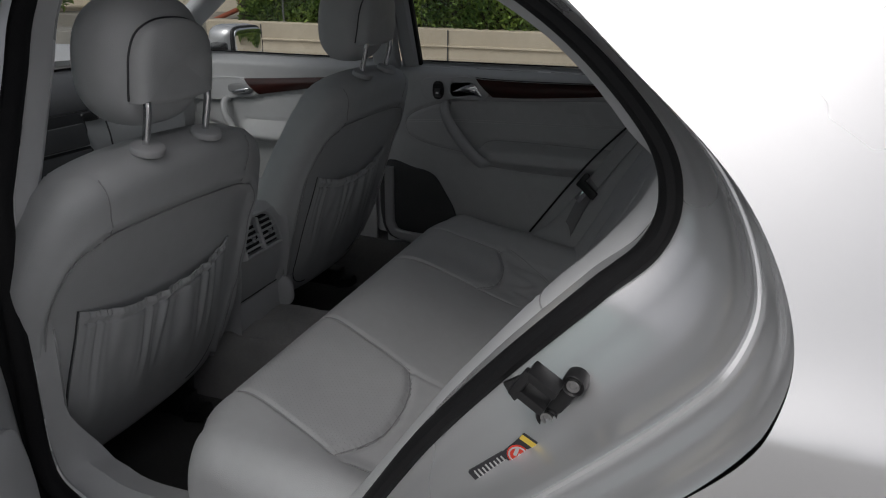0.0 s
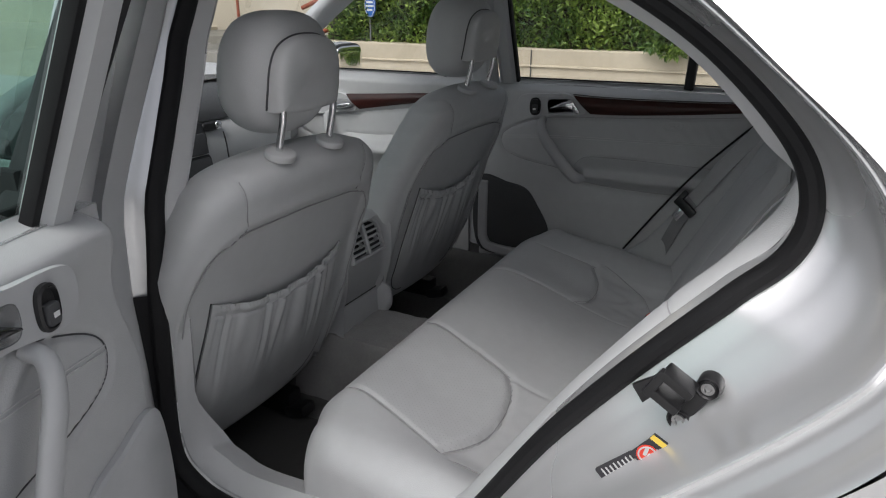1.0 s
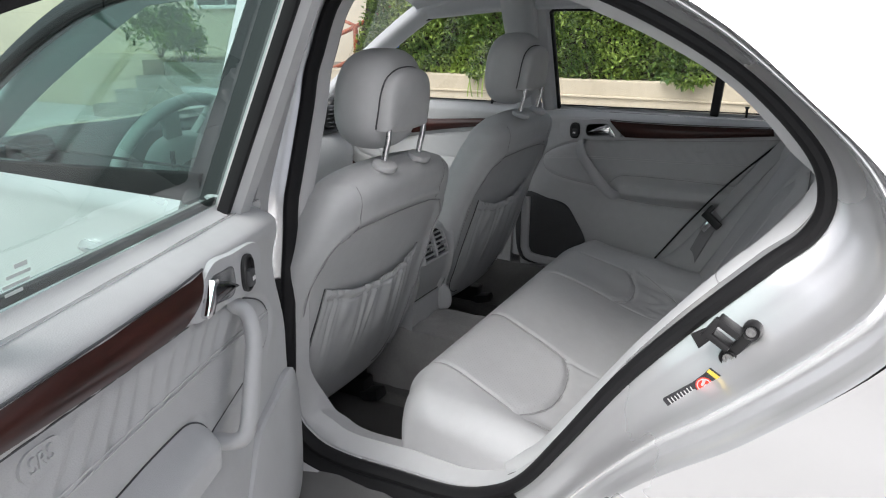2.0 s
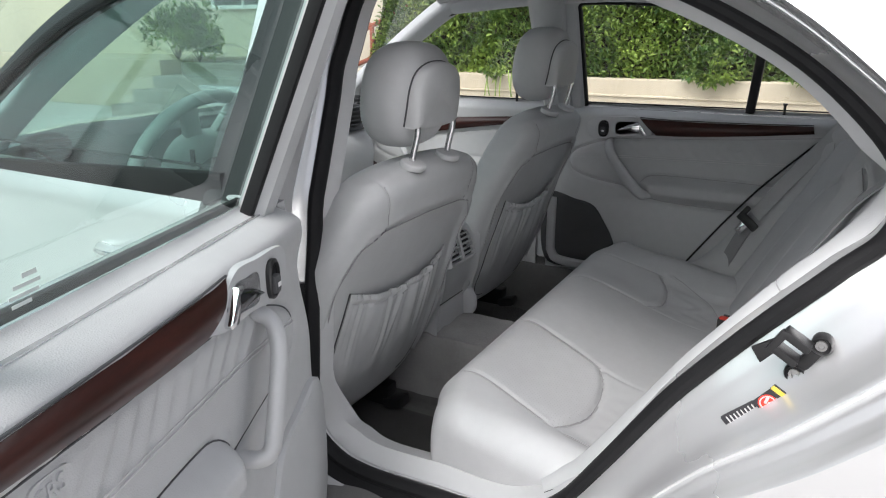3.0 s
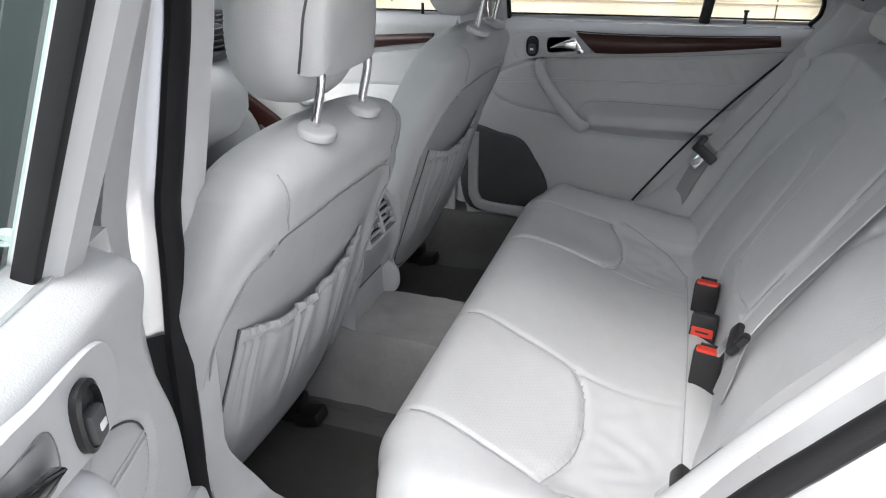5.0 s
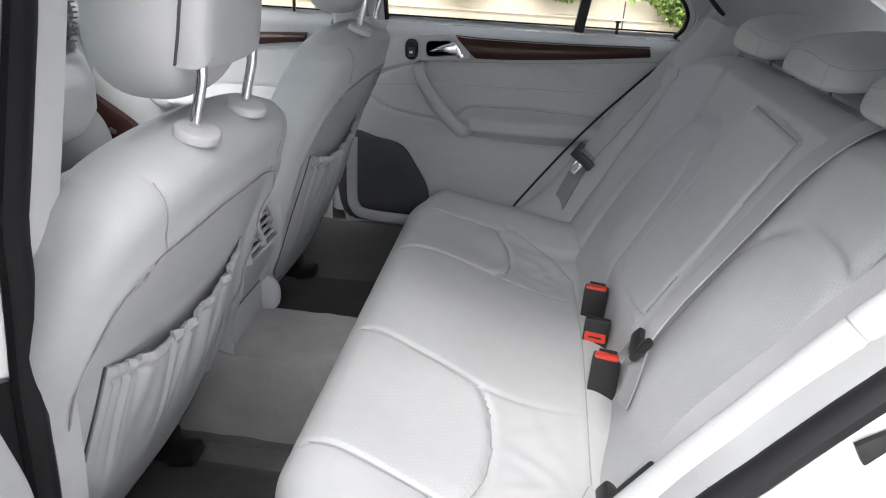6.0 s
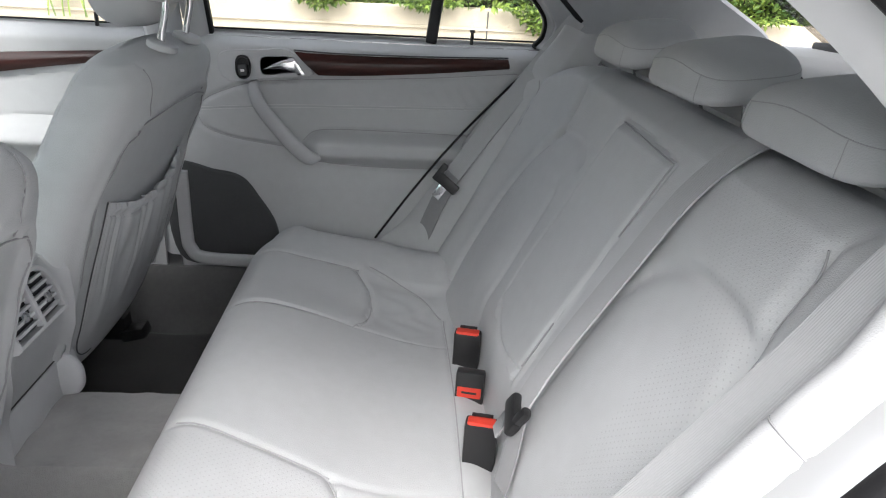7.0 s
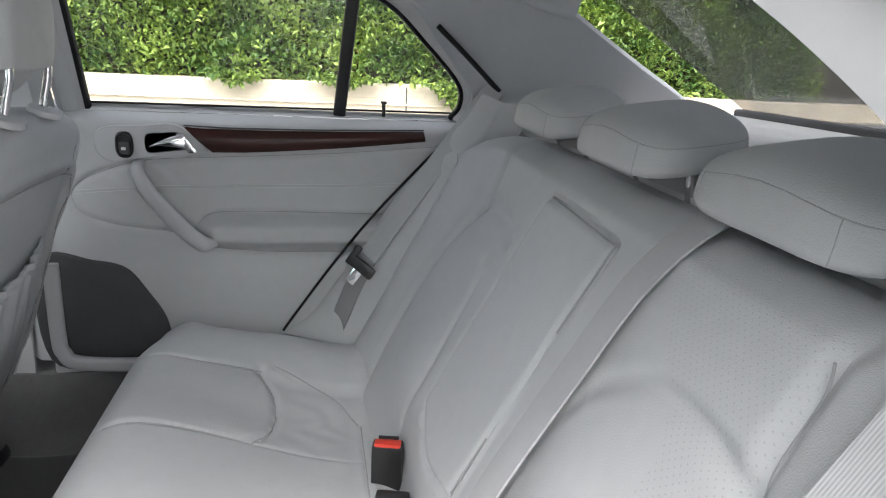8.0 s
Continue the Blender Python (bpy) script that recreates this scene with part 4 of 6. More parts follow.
def rear_headrest(y):
    def bend(p):
        x, yy, z = p[..., 0], p[..., 1], p[..., 2]
        z2 = z + 0.012 * np.exp(-(yy / 0.09) ** 2) * (z > 0) - 0.006 * (yy / 0.15) ** 2
        shrink = 1 - 0.16 * step(z, -0.012, 0.045)
        return np.stack([x * shrink + 0.25 * z, yy * (1 - 0.06 * step(z, -0.01, 0.045)), z2], -1)
    size = (0.142, 0.250, 0.060)
    head = part("headrest", pad(*size, 0.5, 0.52, 96, 48, bend), LEATHER, rear_seat, "wide grey leather rear headrest pad")
    head.matrix_basis = pose(0.530, y, 1.014 - 0.006 * (y < -0.2), 0, -8, 0)
    for dy in (-0.07, 0.07):
        part("post", moved(sweep([(0, 0, -0.09), (0, 0, -0.05), (0, 0, -0.02)], circle(0.006, 10), up=(1, 0, 0)), pose(0.01, dy, 0)), CHROME, head)
    around = bend(np.array([on_pad(size, 0.5, 0.52, a, 0.10) for a in np.linspace(0, 2 * math.pi, 90, endpoint=False)]))
    part("seam", sweep(around, circle(0.0006, 6), up=(0, 0, 1), closed=True), PALE_CORD, head)
    for a in (-2.62, 2.62):
        down = bend(np.array([on_pad(size, 0.5, 0.52, a, v) for v in np.linspace(-0.75, 0.10, 14)]))
        part("seam", sweep(down, circle(0.0005, 6), up=(1, 0, 0)), PALE_CORD, head)
    return head


for y in (-0.322, -0.008, 0.318):
    rear_headrest(y)

# parcel shelf behind the rear seat
sx, sy = np.meshgrid(np.linspace(0.545, 1.13, 110), np.linspace(-0.64, 0.64, 200), indexing="ij")
sz = 0.985 + 0.012 * step(sx, 0.55, 0.62) - 0.03 * step(0.60 - sx, 0, 0.06) + 0.0025 * np.exp(-((np.hypot((sx - 0.86) * 1.4, np.abs(sy) - 0.30) - 0.10) / 0.012) ** 2)
shelf = part("parcel_shelf", sheet(np.stack([sx, sy, sz], -1), 0.02, -1), TRIM_LIGHT)
tagged(shelf, "pale grey parcel shelf behind the rear headrests", "parcel shelf", kind="structure")

part("shelf_plug", moved(plate(circle(0.022, 24), 0.006, 0.002), pose(0.674, 0.068, 1.0005)), RUBBER, shelf, "round black plug")

# C pillar linings and the blind in the rear window
for s in (-1, 1):
    near_edge = [(0.12, 0.60, 1.305), (0.30, 0.605, 1.215), (0.41, 0.64, 1.10), (0.475, 0.665, 1.02), (0.46, 0.672, 0.965)]
    near_edge = [(x - 0.035, y + 0.025, z) if s > 0 else (x, float(half(z)) - 0.197, z) for x, y, z in near_edge]
    front = catmull(near_edge, 24)
    back = catmull([(0.45, 0.565, 1.30), (0.60, 0.58, 1.205), (0.76, 0.60, 1.11), (0.90, 0.615, 1.03), (0.95, 0.625, 0.975)], 24)
    rows = []
    for f, b in zip(front, back):
        rows.append([(f + (b - f) * k + np.array((0, (0.025 if s > 0 else 0.012) * math.sin(math.pi * k), 0.0))) * (1, s, 1) for k in np.linspace(0, 1, 14)])
    part("c_pillar_trim", sheet(rows, 0.015, s), FABRIC, car, "smooth grey pillar lining")
part("belt_guide", sweep(catmull([(0.352, 0.628, 1.150), (0.42, 0.630, 1.090), (0.488, 0.628, 1.026)], 12), rounded(0.010, 0.016, 0.004), up=(0, 1, 0)), RUBBER, car, "black strip on the pillar lining")
bu, bv = np.meshgrid(np.linspace(-1, 1, 12), np.linspace(0, 1, 8), indexing="ij")


def blind_material():
    m = bpy.data.materials.new("grey_blind_net")
    m.use_nodes = True
    nodes, links = m.node_tree.nodes, m.node_tree.links
    b = nodes["Principled BSDF"]
    b.inputs["Base Color"].default_value, b.inputs["Roughness"].default_value = (0.10, 0.102, 0.102, 1), 0.9
    clear, mix, wave = nodes.new("ShaderNodeBsdfTransparent"), nodes.new("ShaderNodeMixShader"), nodes.new("ShaderNodeTexWave")
    wave.bands_direction = "Y"
    wave.inputs["Scale"].default_value, wave.inputs["Distortion"].default_value = 40.0, 0.6
    spread = nodes.new("ShaderNodeMapRange")
    spread.inputs["To Min"].default_value, spread.inputs["To Max"].default_value = 0.30, 0.64
    where = nodes.new("ShaderNodeTexCoord")
    links.new(where.outputs["Object"], wave.inputs["Vector"])
    links.new(wave.outputs["Fac"], spread.inputs["Value"])
    links.new(spread.outputs["Result"], mix.inputs[0])
    links.new(clear.outputs[0], mix.inputs[1])
    links.new(b.outputs[0], mix.inputs[2])
    links.new(mix.outputs[0], nodes["Material Output"].inputs["Surface"])
    return m


blind = thing("rear_window_blind", "dark grey net roller blind drawn up inside the rear window", "blind")
part("net", sheet(np.stack([1.045 - 0.45 * bv + 0.03 * (1 - bu**2), bu * (0.60 - 0.04 * bv), 1.005 + 0.27 * bv], -1), 0.001), blind_material(), blind)
part("housing", sweep([(1.035 + 0.03 * (1 - k * k), 0.61 * k, 1.0) for k in np.linspace(-1, 1, 15)], rounded(0.03, 0.022, 0.006), up=(0, 0, 1)), DARK_GREY, blind)
part("pull_bar", sweep([(0.590 + 0.03 * (1 - k * k), 0.565 * k, 1.277) for k in np.linspace(-1, 1, 15)], rounded(0.012, 0.012, 0.003), up=(0, 0, 1)), DARK_GREY, blind)

# ---- front seats ----
def rear_face(z):
    z = np.asarray(z, float)
    return np.where(z > 0.693, -0.375 + 0.44 * (z - 0.693), -0.375 + 0.30 * (z - 0.693))


def front_seat():
    seat = thing("front_seat", "grey leather front seat with headrest and rear map pocket", "car seat", group="front seats", at=pose(-0.594, -0.406, 0.221))
    here = pose(0.60, 0, -0.215)
    rows = []
    for z in np.r_[np.linspace(0.355, 0.86, 74), 0.864 + 0.048 * np.sin(np.linspace(0, math.pi / 2, 32))]:
        w = float(np.interp(z, (0.40, 0.50, 0.65, 0.77, 0.84, 0.88, 0.90, 0.912), (0.264, 0.284, 0.292, 0.283, 0.256, 0.228, 0.201, 0.145)))
        # the rear edge rolls over with a wide radius, the front edge with a smaller one
        deep = float(np.interp(z, (0.36, 0.6, 0.77, 0.86), (0.17, 0.17, 0.15, 0.14)))
        rear_roll = 0.085 * (1 - math.sqrt(1 - (max(z - 0.857, 0) / 0.0556) ** 2))
        front_roll = 0.0505 - math.sqrt(0.0505**2 - max(z - 0.862, 0) ** 2)
        x_rear, x_front = float(rear_face(z)) - rear_roll, float(rear_face(z)) - deep + front_roll
        thick, xc = x_rear - x_front, (x_rear + x_front) / 2
        if z < 0.46:
            thick *= 1 - 1.2 * (0.46 - z) ** 1
        a = np.linspace(0, 2 * math.pi, 168, endpoint=False)
        f = lambda v, e: np.sign(v) * np.abs(v) ** e
        y = w * f(np.cos(a), 0.56)
        d = thick / 2 * f(np.sin(a), 0.60)
        rear = step(d, 0.0, thick * 0.3)
        ay = np.abs(y)
        zz = np.full_like(y, z)
        edge = [(-0.222, 0.40), (-0.246, 0.60), (-0.241, 0.735), (-0.214, 0.795), (-0.15, 0.820), (0.0, 0.826)]
        dist = near(-ay, zz, edge)
        lim = np.interp(ay, (0, 0.15, 0.214, 0.241, 0.246), (0.826, 0.820, 0.795, 0.735, 0.60))
        inside = (zz < lim) & (ay < 0.246)
        d = d + rear * np.where(inside, -0.016 * (1 - np.exp(-dist / 0.007)), -0.0) - rear * 0.004 * np.exp(-(dist / 0.004) ** 2) + rear * 0.004 * np.exp(-((dist - 0.008) / 0.008) ** 2) * ~inside
        d = d + rear * groove(ay, zz, [(0.180, 0.92), (0.170, 0.885), (0.162, 0.85), (0.158, 0.82)], 0.003, 0.004)
        d = d - (1 - rear) * 0.02 * np.exp(-(y / 0.13) ** 2) * (zz < 0.85)
        rows.append(np.c_[xc + d, y, zz + 0.012 * step(zz, 0.72, 0.90) + 0.019 * (1 - (y / 0.26) ** 2) * step(zz, 0.78, 0.91) - 0.02 * (ay / 0.27) ** 2 * step(0.43 - zz, 0, 0.07) * -1])
    part("backrest", loft(rows, True, True), LEATHER, seat, at=here, sharp=170)
    shell_rows = np.array(rows)
    back = np.array(rows)[:, 4:80]
    for s in (-1, 1):
        part("seam", seam(back, (1, 2), [(s * 0.172, 0.914), (s * 0.168, 0.890), (s * 0.162, 0.856), (s * 0.158, 0.827)], 30, 0.0003, 0.0010), CORD, seat, at=here)

    half_edge = [(-0.222, 0.405), (-0.240, 0.50), (-0.246, 0.60), (-0.241, 0.735), (-0.214, 0.797), (-0.15, 0.822), (0.0, 0.828)]
    border = half_edge + [(-a, b) for a, b in half_edge[-2::-1]]
    # cord darkens the panel's edge crease in place of its shade
    part("panel_crease_shade", seam(back, (1, 2), border, 160, 0.0026, 0.0013), CORD, seat, "grey cord for the shade in the crease round the back panel", at=here)
    # map pocket with a gathered upper hem
    tall = np.array([row[38, 2] for row in back])
    across = np.linspace(-0.25, 0.25, 101)
    depth = np.array([np.interp(across, row[::-1, 1], row[::-1, 0]) for row in back])

    def on_back(y, z):
        """The backrest's rear surface at a place."""
        i = np.clip(np.interp(z, tall, np.arange(len(tall))), 0, len(tall) - 1.001)
        j = np.clip((np.asarray(y) + 0.25) / 0.005, 0, 99.999)
        i0, j0 = i.astype(int), j.astype(int)
        fi, fj = i - i0, j - j0
        return (depth[i0, j0] * (1 - fi) + depth[i0 + 1, j0] * fi) * (1 - fj) + (depth[i0, j0 + 1] * (1 - fi) + depth[i0 + 1, j0 + 1] * fi) * fj

    def pocket_half(z):
        low = 0.118 + 0.078 * np.sqrt(np.clip(1 - (np.clip(0.455 - z, 0, 0.075) / 0.075) ** 2, 0, 1))
        return low - 0.012 * step(z, 0.52, 0.70)
    u, v = np.meshgrid(np.linspace(-1, 1, 130), np.linspace(0, 1, 70), indexing="ij")
    z = 0.380 + v * (0.317 - 0.034 * (1 - u**2))
    y = u * pocket_half(z)
    out = 0.004 + 0.013 * (1 - u**2) * np.sin(np.clip(v, 0, 1) * 1.9) ** 1.3
    phase = 3.0 * bumps(u, v * 0.15, 31, 0.5)
    out += (0.0028 * np.sin(27 * u + 1.6 * phase) + 0.0014 * np.sin(52 * u + 2.5 * phase)) * step(v, 0.25, 0.85) * (1 - u**6)
    out += 0.004 * bumps(u, v * 0.5, 32, 0.35) * (1 - u**6) * step(v, 0.0, 0.2)
    out -= 0.004 * np.exp(-((v - 0.93) / 0.012) ** 2)
    out += 0.0035 * np.exp(-((v - 0.97) / 0.02) ** 2) * (1 + 0.5 * np.sin(120 * u))
    edge = 1 - np.minimum((1 - np.abs(u)) / 0.06, 1)
    out = (out * (1 - edge) + 0.0030 * edge) * step(v, 0.0, 0.55) + 0.0016
    part("map_pocket", sheet(np.stack([on_back(y, z) + out, y, z], -1), 0.004, -1), LEATHER, seat, "gathered leather map pocket", at=here, sharp=60)
    for s in (-1, 1):
        zs = 0.539 + 0.159 * np.cos(np.linspace(0, math.pi, 80))
        ys = s * (pocket_half(zs) + 0.0012)
        part("piping", sweep(np.c_[on_back(ys, zs) + 0.0012, ys, zs], circle(0.0014, 8), up=(1, 0, 0.2)), DARK_GREY, seat, "dark piping beside the map pocket", at=here)

    # headrest: a deep front pad, a rear insert and two posts
    shell = (0.136, 0.211, 0.203)
    def bend(p):
        x, y, z = p[..., 0], p[..., 1], p[..., 2]
        return np.stack([x + 0.10 * z, y * (1 - 0.12 * np.clip(-z / 0.09, 0, 1) ** 2 - 0.05 * np.clip(z / 0.09, 0, 1)), z], -1)
    head = part("headrest", pad(*shell, 0.70, 0.72, 72, 40, bend), LEATHER, seat, at=here @ pose(-0.374, 0, 1.062))
    arch = catmull([(-0.070, -0.057), (-0.079, -0.048), (-0.082, -0.020), (-0.079, 0.018), (-0.066, 0.046), (-0.038, 0.061), (0.0, 0.065), (0.038, 0.061), (0.066, 0.046), (0.079, 0.018), (0.082, -0.020), (0.079, -0.048), (0.070, -0.057), (0.0, -0.061)], 84, True)
    cushion = [np.c_[d + 0.10 * arch[:, 1], arch[:, 0] * k, 0.003 + (arch[:, 1] - 0.003) * k] for k, d in ((0.98, 0.02), (1.0, 0.055), (1.0, 0.064), (0.985, 0.0715), (0.955, 0.0765), (0.90, 0.0800), (0.75, 0.0825), (0.45, 0.0840), (0.15, 0.0845))]
    part("headrest_insert", loft(cushion, True, True), LEATHER, head, sharp=80)
    def behind(y, z):
        sv = (abs(z) / shell[2] * 2) ** (1 / 0.72)
        cv = (1 - sv * sv) ** 0.36
        side = y / (1 - 0.12 * max(-z / 0.09, 0) ** 2 - 0.05 * max(z / 0.09, 0))
        su = min(abs(side) / (shell[1] / 2 * cv), 1) ** (1 / 0.70)
        return shell[0] / 2 * cv * (1 - su * su) ** 0.35 + 0.10 * z
    # dark cord stands in for the shade in the groove round the insert
    rim = [(behind(yy, zz) + 0.0005, yy, zz) for yy, zz in np.array(arch)[5:73] * 1.012]
    part("seam", sweep(rim, circle(0.0017, 8), up=(1, 0, 0)), DARK_GREY, head, "dark cord for the shade in the groove round the insert")
    for y in (-0.069, 0.069):
        path = catmull([(-0.330, y, 0.902), (-0.318, y, 0.957), (-0.308, y, 1.00), (-0.308, y, 1.04)], 14)
        part("post", sweep(path, circle(0.0062, 12), up=(0, 1, 0)), CHROME, seat, "chrome headrest post", at=here)
        part("collar", moved(pad(0.050, 0.055, 0.014, 1.0, 0.35, 36, 14), pose(-0.319, y, 0.9375, 0, 17, 0)), TRIM_LIGHT, seat, at=here)

    side = bend(np.array([on_pad(shell, 0.70, 0.72, -2.35, v) for v in np.linspace(-1.1, 1.1, 50)]))
    part("stitching", stitches(side * 1.001, up=(1, 0, 0)), STITCH, head, "pale seam stitching")
    flank = shell_rows[20:92, 97] + np.array((0, -0.0006, 0))
    part("stitching", stitches(flank, up=(1, 0, 0)), STITCH, seat, "pale seam stitching", at=here)

    # seat cushion, frame, rails and the recliner cover
    part("seat_cushion", moved(pad(0.56, 0.52, 0.16, 0.4, 0.5, 60, 20), pose(-0.79, 0, 0.470, 0, 8, 0)), LEATHER, seat, at=here)
    part("seat_base", moved(box(0.40, 0.36, 0.12, 0.02), pose(-0.80, 0, 0.345)), DARK_GREY, seat, at=here)
    for y in (-0.19, 0.19):
        part("rail", moved(box(0.50, 0.045, 0.06, 0.008), pose(-0.80, y, 0.255)), BLACK, seat, "black seat rail", at=here)
    part("rail_cover", moved(box(0.060, 0.05, 0.030, 0.010), pose(-0.535, 0.185, 0.242, 0, -14, 0)), BLACK, seat, "black rail end cover", at=here)
    for y in (-0.240,):
        part("recliner_cover", moved(pad(0.10, 0.030, 0.09, 0.8, 0.8, 32, 16), pose(-0.50, y, 0.40)), TRIM, seat, at=here)
    return seat


left_seat = front_seat()
copy_thing(left_seat, pose(-0.590, 0.317, 0.256))

# ---- doors ----
ARCH = ((0.30, 0.36, 0.40, 0.45, 0.50, 0.57, 0.69, 0.79, 0.90, 0.957), (0.20, 0.30, 0.42, 0.53, 0.585, 0.64, 0.72, 0.785, 0.88, 0.93))


def glass_out(z):
    """How far out from the lining the window stands at a height."""
    return 0.052 - 0.42 * (np.asarray(z, float) - 0.955)


FIELD = [(0.30, 0.858), (0.20, 0.848), (0.115, 0.820), (0.075, 0.795), (0.066, 0.768), (0.085, 0.735), (0.15, 0.712), (0.25, 0.698), (0.34, 0.688)]
UNDER_WOOD = [(0.30, 0.858), (0.45, 0.866), (0.62, 0.877), (0.83, 0.897)]
REST_TOP = [(0.315, 0.715), (0.345, 0.738), (0.42, 0.743), (0.60, 0.742), (0.78, 0.738)]
REST_FOOT = [(0.345, 0.662), (0.42, 0.654), (0.55, 0.650), (0.66, 0.654), (0.74, 0.672)]
STITCHED = [(0.075, 0.782), (0.20, 0.792), (0.30, 0.797), (0.50, 0.802), (0.65, 0.806), (0.80, 0.811)]


def lining(x, z, pleat=1.0):
    """The inner lining's depth (outwards positive) of a rear door."""
    d = 0.060 * step(z, 0.925, 0.962) ** 1.4
    d -= 0.012 * np.exp(-((z - 0.915) / 0.035) ** 2)
    rest = step(x, 0.30, 0.36) * (1 - step(x, 0.74, 0.84))
    d -= rest * 0.040 * step(0.742 - z, 0, 0.030) * (1 - step(0.690 - z, 0, 0.035))
    d -= 0.012 * step(0.66 - z, 0, 0.06) * step(x, 0.10, 0.3)
    d -= groove(x, z, FIELD, 0.006, 0.005)
    d -= groove(x, z, UNDER_WOOD, 0.005, 0.005)
    d -= groove(x, z, REST_TOP, 0.006, 0.005)
    d -= groove(x, z, REST_FOOT, 0.008, 0.005)
    d += pleat * 0.0026 * np.sin(150 * x + 135 * z + 3.4 * bumps(x, z, 41, 0.25)) * np.exp(-((z - 0.835) / 0.038) ** 4) * step(x, 0.10, 0.20) * (0.55 + 0.45 * bumps(x, z, 43, 0.3))
    d += 0.0015 * bumps(x, z, 42, 0.2)
    return d


def rear_door(m, label, open_door):
    door = thing("rear_door", label, "car door", group="rear doors")
    put = lambda shape: moved(shape, m)
    # lining
    u, z = np.meshgrid(np.linspace(0, 1, 170), np.linspace(0.30, 0.962, 150), indexing="ij")
    x0 = 0.012 - 0.035 * step(0.86 - z, 0, 0.15)
    x1 = np.interp(z, *ARCH)
    x = x0 + (x1 - x0) * u
    out = lining(x, z, 1.5 if open_door else 0.4)
    out = out + 0.05 * (1 - step(x - x0, 0.0, 0.03)) ** 2 + 0.04 * (1 - step(x1 - x, 0.0, 0.02)) ** 2
    out_lining = out
    part("door_lining", put(sheet(np.stack([x, out, z], -1), 0.012, -1)), LEATHER, door, sharp=60)
    # outer skin, edge and folds
    zz = np.linspace(0.26, 0.95, 30)
    rows = []
    for h in zz:
        xr = float(np.interp(h, *ARCH)) + 0.085
        o = float(half(h)) - 0.70
        rows.append([(-0.005, 0.03, h), (-0.012, 0.06, h), (-0.012, o - 0.012, h), (-0.004, o, h)] + [(k * xr, o, h) for k in np.linspace(0.05, 0.97, 12)]
                    + [(xr, o, h), (xr + 0.006, o - 0.01, h), (xr + 0.004, o - 0.03, h), (xr - 0.05, 0.05, h), (xr - 0.055, 0.03, h)])
    part("door_skin", put(loft(rows, True, True)), SILVER, door, "silver painted door shell")
    # window frame
    opening = catmull([(0.87, 0.955), (0.888, 0.985), (0.878, 1.035), (0.80, 1.115), (0.715, 1.188), (0.60, 1.232), (0.46, 1.262), (0.28, 1.276), (0.135, 1.279), (0.100, 1.272), (0.098, 1.24), (0.098, 1.10), (0.098, 0.95)], 120)
    mid = np.array((0.45, 1.10))
    def hoop(grow, o):
        d = opening - mid
        q = opening + grow * d / np.linalg.norm(d, axis=1, keepdims=True)
        return np.c_[q[:, 0], glass_out(q[:, 1]) + o, q[:, 1]]
    part("window_frame", put(loft([hoop(0.0, 0.0), hoop(0.0, -0.018), hoop(0.010, -0.030), hoop(0.040, -0.034), hoop(0.055, -0.022), hoop(0.060, 0.0), hoop(0.060, 0.006), hoop(0.048, 0.012), hoop(0.004, 0.012), hoop(0.0, 0.010), hoop(0.0, 0.0)], False)), TRIM_LIGHT if not open_door else TRIM, door, "grey lined window frame")
    part("window_seal", put(sweep(hoop(-0.003, -0.008), rounded(0.020 if open_door else 0.012, 0.018, 0.003, 2), up=(0, 1, 0))), RUBBER, door, "black window seal")
    sill = [(k, 0.064 if open_door else 0.052, 0.966 + 0.004 * k if open_door else 0.963 + 0.004 * k) for k in np.linspace(0.085, 0.89, 20)]
    part("sill_seal", put(sweep(sill, rounded(0.010, 0.010 if open_door else 0.004, 0.0015, 2), up=(0, 0, 1))), RUBBER, door, "black window sill seal")
    gx, gz = np.meshgrid(np.linspace(0, 1, 14), np.linspace(0.962, 1.274, 14), indexing="ij")
    right = np.interp(gz, (0.962, 1.0, 1.055, 1.188, 1.232, 1.262, 1.274), (0.86, 0.888, 0.86, 0.715, 0.60, 0.46, 0.30))
    pane = part("window_pane", put(sheet(np.stack([0.098 + (right - 0.098) * gx, glass_out(gz) + 0.008, gz], -1))), PANE if open_door else PANE_CLEAR, door, "green tinted side glass" if open_door else "")
    pane.visible_shadow = False
    if open_door:
        for k, (w, h) in enumerate(((0.016, 0.004), (0.030, 0.003), (0.034, 0.003), (0.022, 0.003))):
            zz = 1.005 - 0.009 * k
            part("etched_mark", put(moved(box(w, 0.0006, h, 0), pose(0.53, float(glass_out(zz)) + 0.0068, zz))), ETCHED, door)
    bar = [(0.619 + 0.10 * (h - 0.96), glass_out(h) + 0.004, h) for h in np.linspace(0.958, 1.24, 8)]
    part("window_bar", put(sweep(bar, rounded(0.027, 0.030, 0.006), up=(0, 1, 0))), BLACK, door, "black window divider bar")
    # wood strip with its pale upper rib
    top = catmull([(0.300, 0.925), (0.40, 0.922), (0.60, 0.924), (0.80, 0.930)], 40)
    low = catmull([(0.355, 0.873), (0.45, 0.876), (0.62, 0.889), (0.805, 0.908)], 40)
    strip = []
    for (xa, za), (xb, zb) in zip(low, top):
        strip.append([(xa + (xb - xa) * k, -0.012 - 0.010 * math.sin(math.pi * k), za + (zb - za) * k) for k in np.linspace(0, 1, 9)] + [(xb, 0.010, zb), (xa, 0.010, za)])
    part("wood_strip", put(loft(strip, True, True)), WOOD, door, "polished dark red-brown wood strip")
    part("wood_strip_rib", put(sweep([(a, -0.012, b + 0.003) for a, b in top], circle(0.0016, 8), up=(0, 1, 0))), DARK_GREY, door)
